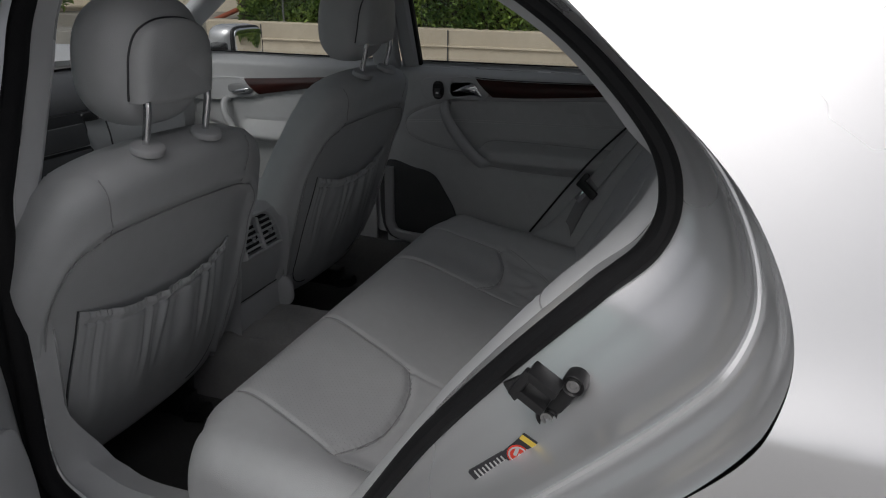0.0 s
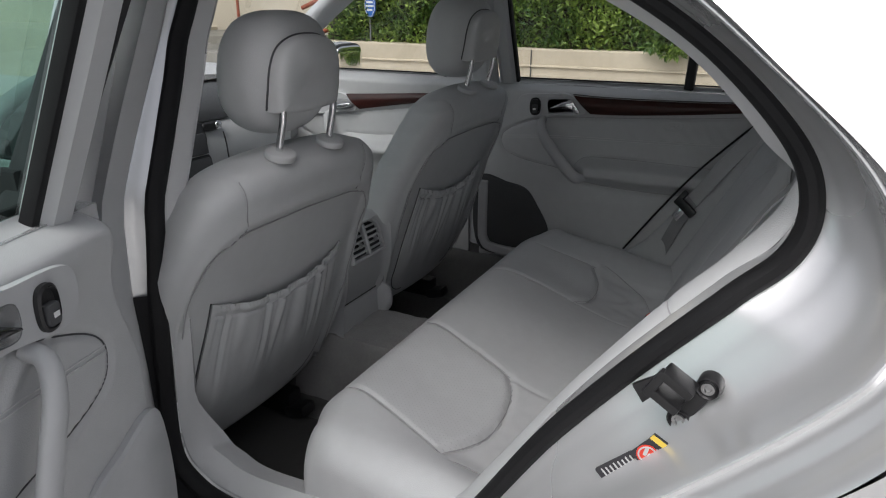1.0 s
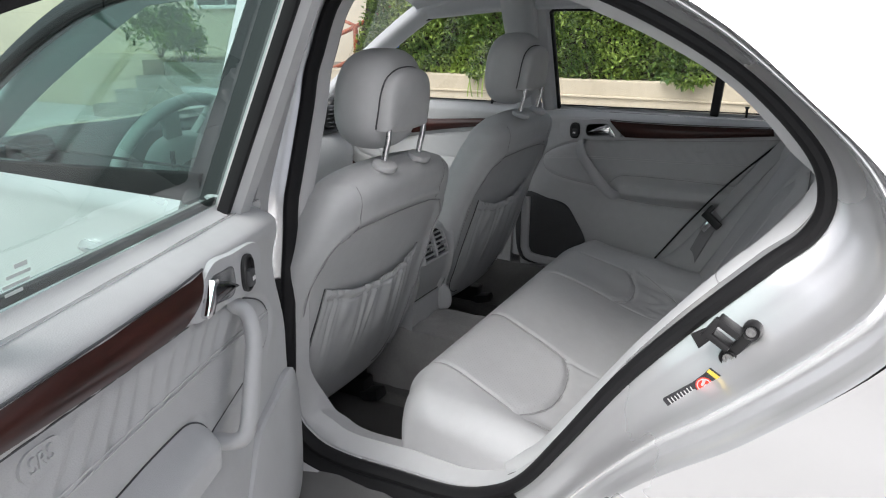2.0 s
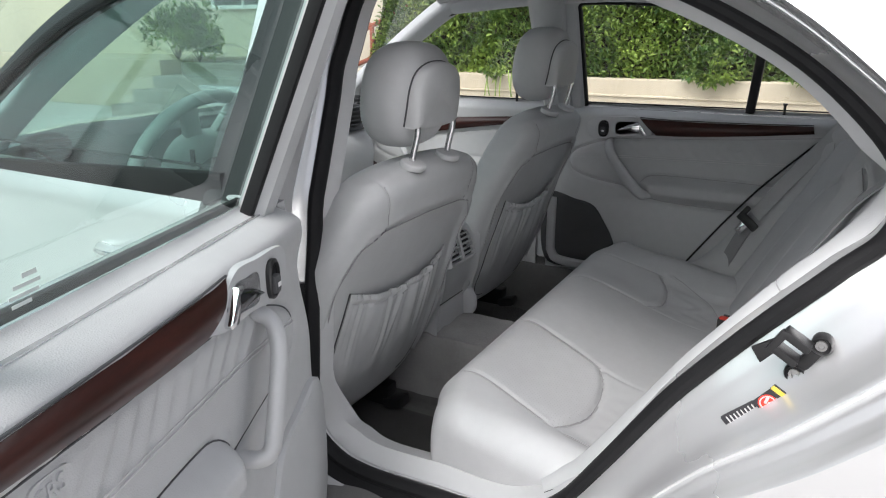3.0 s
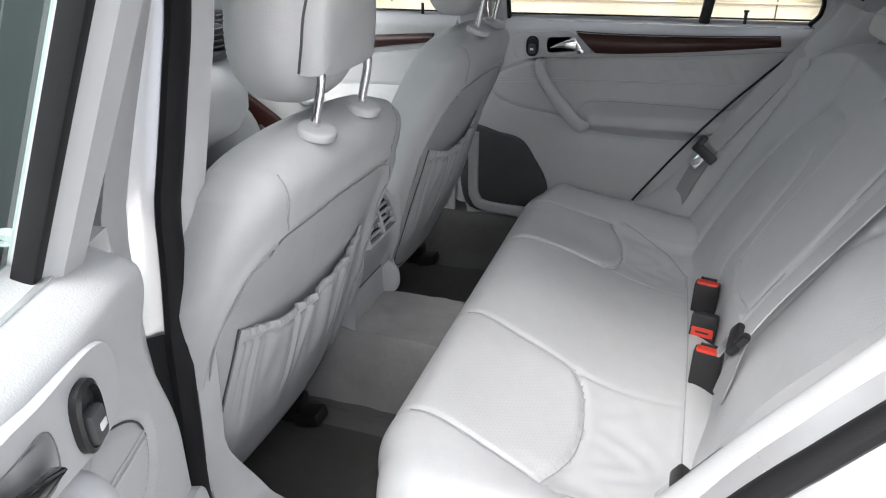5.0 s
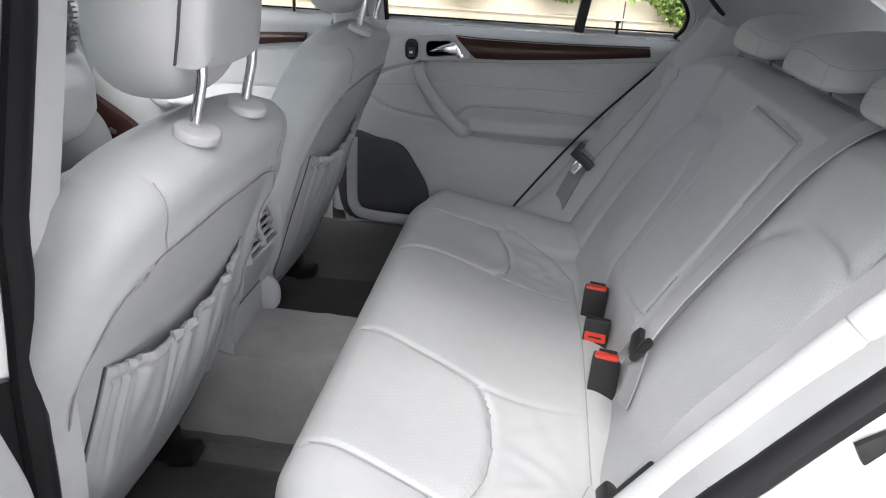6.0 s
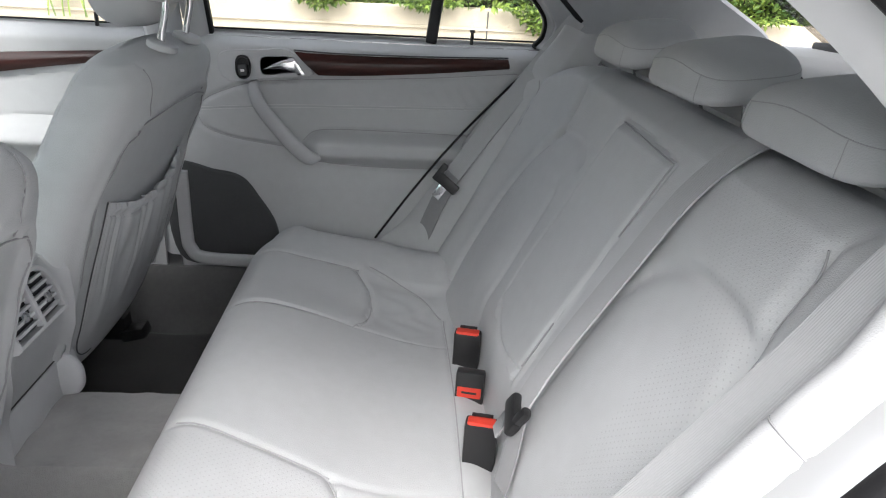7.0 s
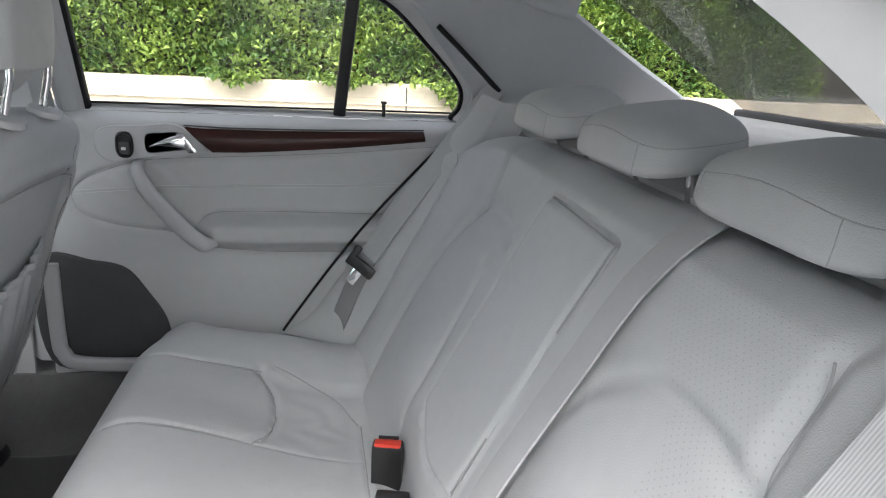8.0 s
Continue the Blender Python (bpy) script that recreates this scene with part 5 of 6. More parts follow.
    # handle plate, switch, handle
    outline = catmull([(0.125, 0.905), (0.150, 0.922), (0.22, 0.926), (0.292, 0.927), (0.345, 0.874), (0.24, 0.862), (0.160, 0.850), (0.128, 0.868)], 60, True)
    flat = lambda o, y, s: np.c_[(o[:, 0] - 0.22) * s + 0.22, np.full(len(o), y), (o[:, 1] - 0.893) * s + 0.893]
    part("handle_plate", put(loft([flat(outline, 0.008, 1.0), flat(outline, -0.009, 1.0), flat(outline, -0.0145, 0.985), flat(outline, -0.0172, 0.965), flat(outline, -0.0172, 0.93)], True, True)), TRIM, door, "grey handle surround")
    def disc(cx, cz, rx, rz, y0, y1, n=28, inset=0.85):
        a = np.linspace(0, 2 * math.pi, n, endpoint=False)
        f = lambda v: np.sign(v) * np.abs(v) ** 0.75
        rows = [np.c_[cx + k * rx * f(np.cos(a)), np.full(n, y), cz + k * rz * f(np.sin(a))] for k, y in ((1, y0), (1, y1), (inset, y1 - 0.002), (inset * 0.9, y1 + 0.003))]
        return loft(rows, True, True)
    switch = part("window_switch", put(disc(0.184, 0.886, 0.0175, 0.027, 0.0, -0.0225)), BLACK, door, "black oval window switch")
    part("switch_rocker", put(moved(box(0.020, 0.012, 0.026, 0.005), pose(0.184, -0.0225, 0.879))), DARK_GREY, switch)
    part("switch_mark", put(moved(box(0.009, 0.001, 0.006, 0.0004), pose(0.184, -0.0290, 0.879))), WHITE, switch)
    recess = catmull([(0.226, 0.907), (0.26, 0.912), (0.292, 0.912), (0.318, 0.884), (0.27, 0.874), (0.228, 0.872)], 40, True)
    part("handle_recess", put(loft([flat(recess, -0.010, 1.0), flat(recess, -0.0185, 1.0), flat(recess, -0.0172, 0.96)], True, True)), RECESS, door, "handle recess with its shade in the grey")
    corners = np.array([(0.286, 0.912), (0.300, 0.914), (0.326, 0.877), (0.323, 0.872), (0.309, 0.872)])
    heart = corners.mean(0)
    grip = part("door_handle", put(loft([np.c_[heart[0] + (corners[:, 0] - heart[0]) * k, np.full(5, d), heart[1] + (corners[:, 1] - heart[1]) * k] for k, d in ((1.0, -0.010), (1.0, -0.025), (0.90, -0.0275), (0.55, -0.0285))], True, True)), CHROME, door, "chrome inner door handle")
    rows = []
    for k in np.linspace(0, 1, 24):
        mid, tall = 0.8955 - 0.0105 * k + 0.004 * math.sin(math.pi * k), 0.0135 * (1 - k) ** 1.1 + 0.0022
        rows.append([(0.303 - 0.068 * k, -0.0235 - 0.004 * math.sin(math.pi * k) + 0.0055 * math.sin(a), mid + tall * math.cos(a)) for a in np.linspace(0, 2 * math.pi, 14, endpoint=False)])
    part("lever", put(loft(rows, True, True)), CHROME_DARK_REFLECTION if open_door else CHROME, grip, "polished finger lever")
    # pull handle
    path = catmull([(0.205, 0.0, 0.846), (0.208, -0.028, 0.834), (0.226, -0.046, 0.800), (0.260, -0.050, 0.757), (0.300, -0.052, 0.712), (0.330, -0.050, 0.686), (0.344, -0.034, 0.678), (0.346, 0.0, 0.678)] if not open_door else
                   [(0.205, 0.0, 0.846), (0.207, -0.024, 0.834), (0.222, -0.037, 0.800), (0.244, -0.040, 0.757), (0.264, -0.041, 0.712), (0.278, -0.039, 0.686), (0.286, -0.026, 0.678), (0.288, 0.0, 0.678)], 40)
    rows = []
    for i, p in enumerate(path):
        k = i / 39
        w, t = 0.0125 + 0.004 * math.sin(math.pi * k) + 0.004 * k, 0.011
        d = path[min(i + 1, 39)] - path[max(i - 1, 0)]
        d /= np.linalg.norm(d)
        s = np.cross(d, (0, 1, 0.2))
        s /= np.linalg.norm(s)
        n = np.cross(s, d)
        rows.append([p + s * w * math.cos(a) + n * t * math.sin(a) for a in np.linspace(0, 2 * math.pi, 16, endpoint=False)])
    part("pull_handle", put(loft(rows, True, True)), TRIM, door, "curved grey pull handle")
    # loudspeaker grille in the lower front corner
    out = catmull([(-0.012, 0.634), (0.10, 0.632), (0.165, 0.615), (0.205, 0.565), (0.243, 0.50), (0.245, 0.44), (0.20, 0.405), (0.0, 0.395)], 60, True)
    cen = out.mean(0)
    part("speaker_grille", put(loft([np.c_[o[:, 0], np.full(len(o), y), o[:, 1]] for o, y in ((out, 0.02), (out, -0.008), (cen + (out - cen) * 0.96, -0.0125), (cen + (out - cen) * 0.5, -0.016))], True, True)), TRIM if open_door else SPEAKER, door, "speaker grille")
    part("lock_pin", put(sweep([(0.715, 0.030, 0.955), (0.715, 0.030, 0.972), (0.715, 0.030, 0.978), (0.715, 0.030, 0.984)], circle(0.0042, 10), up=(1, 0, 0))), BLACK, door, "black lock pin")
    part("lock_pin_head", put(moved(box(0.013, 0.013, 0.006, 0.002), pose(0.715, 0.030, 0.986))), BLACK, door)
    badge = catmull([(0.578, 0.866), (0.613, 0.869), (0.623, 0.856), (0.613, 0.842), (0.580, 0.841), (0.571, 0.854)], 30, True)
    cb = badge.mean(0)
    part("embossed_badge", put(loft([np.c_[o[:, 0], np.full(len(o), y), o[:, 1]] for o, y in ((badge, 0.004), (badge, -0.0035), (cb + (badge - cb) * 0.8, -0.0025))], True, True)), LEATHER, door)
    # raised letters on the badge
    letters = bpy.data.curves.new("badge_letters", "FONT")
    letters.body, letters.size, letters.extrude, letters.align_x, letters.align_y = "SRS", 0.021, 0.0012, "CENTER", "CENTER"
    letters.materials.append(LEATHER)
    word = new("badge_letters", letters)
    hand = -1 if open_door else 1
    along, up, face = m.to_3x3() @ Vector((hand, 0, 0)), Vector((0, 0, 1)), m.to_3x3() @ Vector((0, -1, 0))
    place = m @ Vector((0.597, -0.0035, 0.855))
    word.matrix_basis = Matrix(((along.x, up.x, face.x, place.x), (along.y, up.y, face.y, place.y), (along.z, up.z, face.z, place.z), (0, 0, 0, 1)))
    word.parent = door
    # double stitching across the padded field
    grid = np.stack([x, out_lining, z], -1)
    for dz in (-0.0032, 0.0032):
        part("stitching", put(seam(grid, (0, 2), [(a, b + dz) for a, b in STITCHED], 60, -0.0014, 0.0010)), STITCH, door)
    for line in (FIELD, UNDER_WOOD, REST_TOP, REST_FOOT):
        part("seam", put(seam(grid, (0, 2), line, 60, 0.0, 0.0012 if open_door else 0.0009)), DARK_GREY if open_door else CORD, door)
    return door


RIGHT = Matrix(((1, 0, 0, -0.46), (0, 1, 0, 0.70), (0, 0, 1, 0), (0, 0, 0, 1)))
ax, ay_ = 0.364, -0.931
LEFT = Matrix(((ax, -0.931, 0, -0.259 - ax * 0.184), (ay_, -0.364, 0, -0.955 - ay_ * 0.184), (0.02, 0, 1, -0.015), (0, 0, 0, 1)))
rear_door(RIGHT, "closed rear door with grey leather lining and wood strip", False)
rear_door(LEFT, "rear door standing open with pale grey leather lining and wood strip", True)


def front_door(side, label):
    """A shut front door: lining, wood strip, frame and pane, and outside the skin, a handle and a mirror."""
    door = thing("front_door", label, "car door", group="front doors")
    s = side
    base = 0.70 if s > 0 else 0.755
    x, z = np.meshgrid(np.linspace(-1.38, -0.505, 130), np.linspace(0.28, 0.962 if s > 0 else 0.915, 120), indexing="ij")
    d = 0.060 * step(z, 0.925, 0.962) ** 1.4 - 0.045 * np.exp(-((z - 0.695) / 0.03) ** 2) * step(x, -1.04, -0.96) * (1 - step(x, -0.75, -0.62))
    field = [(-0.93, 0.815), (-1.10, 0.806), (-1.18, 0.795), (-1.21, 0.770), (-1.185, 0.735), (-1.05, 0.696), (-0.90, 0.671)]
    d -= groove(x, z, field, 0.006, 0.006) + groove(x, z, [(-0.98, 0.815), (-0.75, 0.845), (-0.53, 0.868)], 0.005, 0.005) + groove(x, z, [(-1.0, 0.742), (-0.8, 0.748), (-0.53, 0.755)], 0.005, 0.005)
    d += 0.0015 * bumps(x, z, 44, 0.2)
    part("door_lining", sheet(np.stack([x, s * (0.70 + d), z], -1), 0.012, -s), LEATHER, door)
    top = catmull([(-0.985, 0.882), (-0.85, 0.890), (-0.70, 0.900), (-0.568, 0.908)], 30)
    low = catmull([(-0.930, 0.832), (-0.82, 0.850), (-0.70, 0.868), (-0.572, 0.884)], 30)
    strip = [[(a[0] + (b[0] - a[0]) * k, s * (0.688 - 0.010 * math.sin(math.pi * k)), a[1] + (b[1] - a[1]) * k) for k in np.linspace(0, 1, 7)] + [(b[0], s * 0.71, b[1]), (a[0], s * 0.71, a[1])] for a, b in zip(low, top)]
    part("wood_strip", loft(strip, True, True), WOOD, door, "polished dark red-brown wood strip")
    outline = catmull([(-1.232, 0.850), (-1.200, 0.876), (-1.10, 0.880), (-0.990, 0.882), (-0.938, 0.832), (-1.03, 0.815), (-1.15, 0.803), (-1.215, 0.812)], 60, True)
    mid = outline.mean(0)
    flat = lambda y, k: np.c_[mid[0] + (outline[:, 0] - mid[0]) * k, np.full(60, s * y), mid[1] + (outline[:, 1] - mid[1]) * k]
    part("handle_plate", loft([flat(0.71, 1.0), flat(0.688, 1.0), flat(0.684, 0.97), flat(0.686, 0.95)], True, True), TRIM, door, "grey handle surround")
    part("seat_switch", moved(pad(0.055, 0.014, 0.020, 0.8, 0.8, 28, 12), pose(-1.184, s * 0.681, 0.830)), BLACK, door, "black oval switch")
    part("mirror_switch", moved(pad(0.026, 0.016, 0.030, 0.9, 0.9, 24, 12), pose(-1.135, s * 0.680, 0.852)), BLACK, door, "black round switch")
    part("handle_recess", moved(pad(0.10, 0.012, 0.036, 0.7, 0.7, 32, 10), pose(-1.0, s * 0.683, 0.848)), RECESS, door)
    part("door_handle", moved(pad(0.075, 0.020, 0.017, 0.8, 0.8, 24, 12), pose(-0.990, s * 0.672, 0.843, 0, -12, 0)), CHROME, door, "chrome inner door handle")
    arc = catmull([(-1.30, 0.735), (-1.253, 0.712), (-1.168, 0.660), (-1.10, 0.613), (-1.06, 0.565), (-1.045, 0.50)], 30)
    part("pocket_trim", loft([[(ax, s * 0.70, az), (ax, s * 0.672, az), (ax - 0.01, s * 0.664, az - 0.012), (ax - 0.05, s * 0.662, az - 0.075), (ax - 0.06, s * 0.70, az - 0.09)] for ax, az in arc], True, True), WOOD, door, "curved dark wood trim with small switches")
    for k in (6, 11, 15):
        part("trim_switch", moved(box(0.022, 0.008, 0.012, 0.002), pose(arc[k][0] - 0.03, s * 0.660, arc[k][1] - 0.04, 0, 35, 0)), STEEL, door)
    pull = catmull([(-1.060, s * 0.70, 0.812), (-1.058, s * 0.668, 0.803), (-1.048, s * 0.652, 0.765), (-1.02, s * 0.648, 0.722), (-0.985, s * 0.650, 0.690), (-0.97, s * 0.70, 0.684)], 24)
    part("pull_handle", sweep(pull, circle(0.012, 10), up=(0, 0.3, 1)), TRIM, door, "curved grey pull handle")
    part("lock_pin", sweep([(-0.615, s * 0.735, 0.955), (-0.615, s * 0.735, 0.972), (-0.615, s * 0.735, 0.985)], circle(0.0045, 10), up=(1, 0, 0)), BLACK, door, "black lock pin")
    opening = catmull([(-1.27, 0.945), (-1.17, 1.04), (-1.02, 1.155), (-0.86, 1.235), (-0.70, 1.27), (-0.58, 1.278), (-0.49, 1.277), (-0.415 - 0.065 * (s > 0), 1.262), (-0.418 - 0.074 * (s > 0), 1.20), (-0.432 - 0.074 * (s > 0), 1.08), (-0.450 - 0.054 * (s > 0), 0.95)], 120)
    mid = np.array((-0.80, 1.05))
    def hoop(grow, o):
        e = opening - mid
        q = opening + grow * e / np.linalg.norm(e, axis=1, keepdims=True)
        return np.c_[q[:, 0], s * (base + glass_out(q[:, 1]) + o), q[:, 1]]
    part("window_frame", loft([hoop(0.0, 0.0), hoop(0.0, -0.018), hoop(0.010, -0.028), hoop(0.034, -0.030), hoop(0.045, 0.0), hoop(0.045, 0.012), hoop(0.036, 0.016), hoop(0.004, 0.016), hoop(0.0, 0.0)], False), TRIM if s > 0 else BLACK, door)
    part("window_seal", sweep(hoop(0.003, -0.010), rounded(0.012, 0.02, 0.004, 2), up=(0, 1, 0)), RUBBER, door, "black window seal")
    part("sill_seal", sweep([(k, s * 0.752, 0.963) for k in np.linspace(-1.27, -0.49, 12)], rounded(0.010, 0.004, 0.0015, 2), up=(0, 0, 1)), RUBBER, door)
    if s < 0:
        part("outer_window_seal", merge(sweep(hoop(0.006, 0.014), rounded(0.016, 0.012, 0.004, 2), up=(0, 1, 0)), sweep([(k, -0.826, 0.937 + 0.05 * (k + 0.69)) for k in np.linspace(-1.28, -0.44, 12)], rounded(0.022, 0.052, 0.004, 2), up=(0, 0, 1))), RUBBER, door, "black window seal")
    gx, gz = np.meshgrid(np.linspace(0, 1, 14), np.linspace(0.962 if s > 0 else 0.915, 1.274, 14), indexing="ij")
    front = np.interp(gz, (0.962, 1.04, 1.155, 1.235, 1.27, 1.276), (-1.245, -1.17, -1.02, -0.86, -0.70, -0.58))
    pane = part("window_pane", sheet(np.stack([-0.486 + 0.036 * (s < 0) + 0.17 * (gz - 0.94) + (front + 0.486 - 0.036 * (s < 0) - 0.17 * (gz - 0.94)) * gx, s * (base + glass_out(gz) + 0.008), gz], -1)), PANE if s < 0 else PANE_CLEAR, door)
    pane.visible_shadow = False
    if s < 0:
        rows = []
        for h in np.linspace(0.925, 1.345, 12):
            e = -0.445 + 0.17 * (h - 0.94)
            rows.append([(e + cx, -(float(half(h)) + off), h) for cx, off in ((-0.032, -0.02), (-0.032, 0.010), (-0.02, 0.013), (0.080, 0.013), (0.090, 0.010), (0.090, 0.0))])
        part("window_post", loft(rows, True, True), BLACK, door, "black window post cover")
        x, z = np.meshgrid(np.linspace(-1.31, -0.475, 40), np.linspace(0.24, 0.925, 40), indexing="ij")
        part("door_skin", sheet(np.stack([x, -(half(z) + 0.006 * np.exp(-((z - 0.885) / 0.05) ** 2)), z], -1), 0.012), SILVER, door, "silver painted door skin")
        bow = catmull([(-0.72, -0.86, 0.815), (-0.69, -0.885, 0.825), (-0.62, -0.90, 0.832), (-0.55, -0.887, 0.838), (-0.52, -0.862, 0.838)], 24)
        part("outer_handle", sweep(bow, circle(0.011, 12, 0.016), up=(0, 0, 1)), SILVER, door, "silver bow door handle")
        part("outer_handle_strip", sweep(bow * (1, 1, 1) + np.array((0, -0.012, 0.004)), circle(0.003, 8, 0.004), up=(0, 0, 1)), CHROME, door)
        part("handle_dish", moved(pad(0.16, 0.02, 0.075, 0.9, 0.9, 36, 12), pose(-0.62, -0.852, 0.83)), SILVER, door)
    cup = moved(pad(0.13, 0.21, 0.135, 0.6, 0.6, 40, 24), pose(-1.23, s * 0.985, 0.975))
    mirror = part("wing_mirror", cup, SILVER, door, "silver wing mirror housing")
    part("mirror_glass", moved(pad(0.012, 0.17, 0.105, 0.5, 0.4, 40, 12), pose(-1.168, s * 0.985, 0.975)), MIRROR, mirror)
    part("mirror_rim", moved(pad(0.02, 0.19, 0.122, 0.5, 0.5, 40, 12), pose(-1.176, s * 0.985, 0.975)), BLACK, mirror)
    part("mirror_foot", sweep([(-1.22, s * 0.76, 0.955), (-1.22, s * 0.83, 0.955), (-1.22, s * 0.90, 0.965)], rounded(0.06, 0.035, 0.012), up=(0, 0, 1)), BLACK, mirror)
    return door


front_door(1, "closed front door with grey lining, wood strip and wing mirror")
front_door(-1, "closed silver front door with bow handle and wing mirror")

# ---- console, dashboard, wheel ----
console = thing("centre_console", "grey centre console with twin rear air vents", "centre console", at=pose(0, -0.055, 0))
body = []
for x, hw, top in ((-1.10, 0.115, 0.62), (-0.85, 0.115, 0.63), (-0.62, 0.112, 0.68), (-0.54, 0.108, 0.695)):
    body.append([(x, y, 0.22 + (top - 0.22) * h) for y, h in ((-hw * 0.6, 0), (-hw * 0.8, 0.5), (-hw, 0.88), (-hw * 0.9, 0.96), (-hw * 0.6, 1), (0, 1.01), (hw * 0.6, 1), (hw * 0.9, 0.96), (hw, 0.88), (hw, 0.5), (hw, 0))])
part("console_body", loft(body, True, True), TRIM, console)
# rear end: leans back from the tunnel up to the vents
rows = []
for z, rear, lo, hi in ((0.375, -0.486, -0.055, 0.138), (0.44, -0.484, -0.055, 0.138), (0.485, -0.478, -0.058, 0.134), (0.52, -0.462, -0.070, 0.118), (0.56, -0.442, -0.090, 0.100), (0.61, -0.433, -0.098, 0.094), (0.66, -0.434, -0.098, 0.094), (0.688, -0.448, -0.092, 0.090), (0.700, -0.475, -0.080, 0.080)):
    o = np.array(rounded(-0.60 - rear, hi - lo, 0.018, 5))
    rows.append(np.c_[o[:, 0] + (rear - 0.60) / 2, o[:, 1] + (lo + hi) / 2, np.full(len(o), z)])
part("console_end", loft(rows, True, True), TRIM, console)
part("console_panel", moved(box(0.012, 0.165, 0.078, 0.004), pose(-0.483, 0.042, 0.436)), TRIM, console)
def vent_outline(w, h, low, k=1.0):
    """A flat foot and a rounded crown, across y and z."""
    o = [(-w / 2, low), (w / 2, low)] + [(w / 2 * math.copysign(abs(math.cos(a)) ** 0.55, math.cos(a)), low + h * 0.35 + h * 0.65 * math.sin(a) ** 0.8) for a in np.linspace(0, math.pi, 21)]
    return [(a * k, b * k) for a, b in o]


face = pose(-0.420, -0.016, 0.660) @ pose(0, 0, 0, 0, -16, 0) @ Matrix(((0, 0, 1, 0), (1, 0, 0, 0), (0, 1, 0, 0), (0, 0, 0, 1)))
rim, lip_in = vent_outline(0.142, 0.088, -0.046), vent_outline(0.126, 0.074, -0.039)
part("vent_frame", moved(loft([np.c_[np.array(o), np.full(len(o), h)] for o, h in ((rim, -0.03), (rim, 0.0), (vent_outline(0.136, 0.083, -0.0435), 0.004), (lip_in, 0.003), (lip_in, -0.012))], True, True), face), TRIM_LIGHT, console, "pale grey vent surround")
for y in (-0.0315, 0.0315):
    well = part("vent", moved(plate([(a + y, b) for a, b in vent_outline(0.056, 0.070, -0.037)], 0.006, 0.001), face @ pose(0, 0, -0.006)), BLACK, console, "dark slatted rear air vent")
    for k in range(5):
        part("slat", moved(box(0.052 - 0.010 * max(0, k - 2), 0.0046, 0.007, 0.001), face @ pose(y, -0.028 + 0.0128 * k, -0.001)), TRIM_LIGHT, well)
    part("thumb_wheel", moved(box(0.012, 0.014, 0.010, 0.003), face @ pose(y, -0.010, 0.003)), CHROME, well)
part("vent_divider", moved(box(0.009, 0.072, 0.012, 0.002), face @ pose(0, -0.003, -0.001)), TRIM_LIGHT, console)
part("panel_seam", moved(box(0.004, 0.150, 0.003, 0.001), pose(-0.4795, 0.042, 0.478)), SEAM, console)
part("console_flank", moved(pad(0.16, 0.05, 0.13, 0.8, 0.8, 32, 16), pose(-0.545, 0.165, 0.44)), TRIM, console)
part("wood_cover", moved(box(0.34, 0.19, 0.02, 0.008), pose(-0.93, 0.0, 0.652, 0, -4, 0)), WOOD, console, "dark wood console cover")
part("gear_lever", merge(sweep([(-0.62, 0.05, 0.66), (-0.615, 0.05, 0.69), (-0.61, 0.05, 0.71)], circle(0.011, 12), up=(1, 0, 0)), moved(pad(0.05, 0.045, 0.045, 0.8, 0.8, 24, 14), pose(-0.608, 0.05, 0.728))), BLACK, console, "black gear lever")

dash = thing("dashboard", "two-tone dark and pale grey dashboard with round air vents", "dashboard")
rows = []
for y in np.linspace(-0.70, 0.70, 50):
    end = 0.20 * float(step(abs(y), 0.38, 0.66))
    hood = 0.035 * math.exp(-((y + 0.36) / 0.17) ** 4)
    rows.append([(-1.45, y, 0.90), (-1.36 - end * 0.3, y, 0.935 + hood * 0.6), (-1.18 - end, y, 0.935 + hood), (-1.09 - end, y, 0.915 + hood), (-1.055 - end, y, 0.885), (-1.05 - end, y, 0.865), (-1.10 - end, y, 0.86), (-1.45, y, 0.85)])
part("dash_top", loft(rows, True, True), DARK_GREY, dash, "dark grey dashboard top")
rows = []
for y in np.linspace(-0.70, 0.70, 50):
    end = 0.20 * float(step(abs(y), 0.38, 0.66))
    rows.append([(-1.42, y, 0.86), (-1.06 - end, y, 0.863), (-1.035 - end, y, 0.845), (-1.015 - end, y, 0.79), (-1.02 - end, y, 0.72), (-1.06 - end, y, 0.66), (-1.16 - end, y, 0.60), (-1.42, y, 0.55)])
part("dash_lower", loft(rows, True, True), TRIM, dash, "pale grey lower dashboard")
for y in (-0.62, 0.33, 0.62):
    v = part("air_vent", moved(pad(0.06, 0.115, 0.080, 0.8, 0.8, 36, 16), pose(-1.055 - (0.19 if abs(y) > 0.5 else 0), y, 0.920)), BLACK, dash, "dark round dashboard air vent")
    for k in range(5):
        part("slat", moved(box(0.012, 0.095 - 0.012 * abs(k - 2), 0.004, 0.001), pose(-1.024 - (0.19 if abs(y) > 0.5 else 0), y, 0.892 + 0.014 * k)), DARK_GREY, v)
part("knee_pad", moved(pad(0.38, 0.30, 0.40, 0.8, 0.9, 40, 28), pose(-1.275, 0.50, 0.545)), TRIM, dash, "rounded pale lower dashboard end")
part("centre_unit", moved(box(0.05, 0.21, 0.24, 0.012), pose(-1.035, -0.045, 0.745, 0, -10, 0)), BLACK, dash, "black glossy centre unit")
for k in range(3):
    part("control_panel", moved(box(0.012, 0.175, 0.058, 0.006), pose(-1.003 - 0.012 * k + 0.012, -0.045, 0.680 + 0.066 * k, 0, -10, 0)), DARK_GREY, dash)
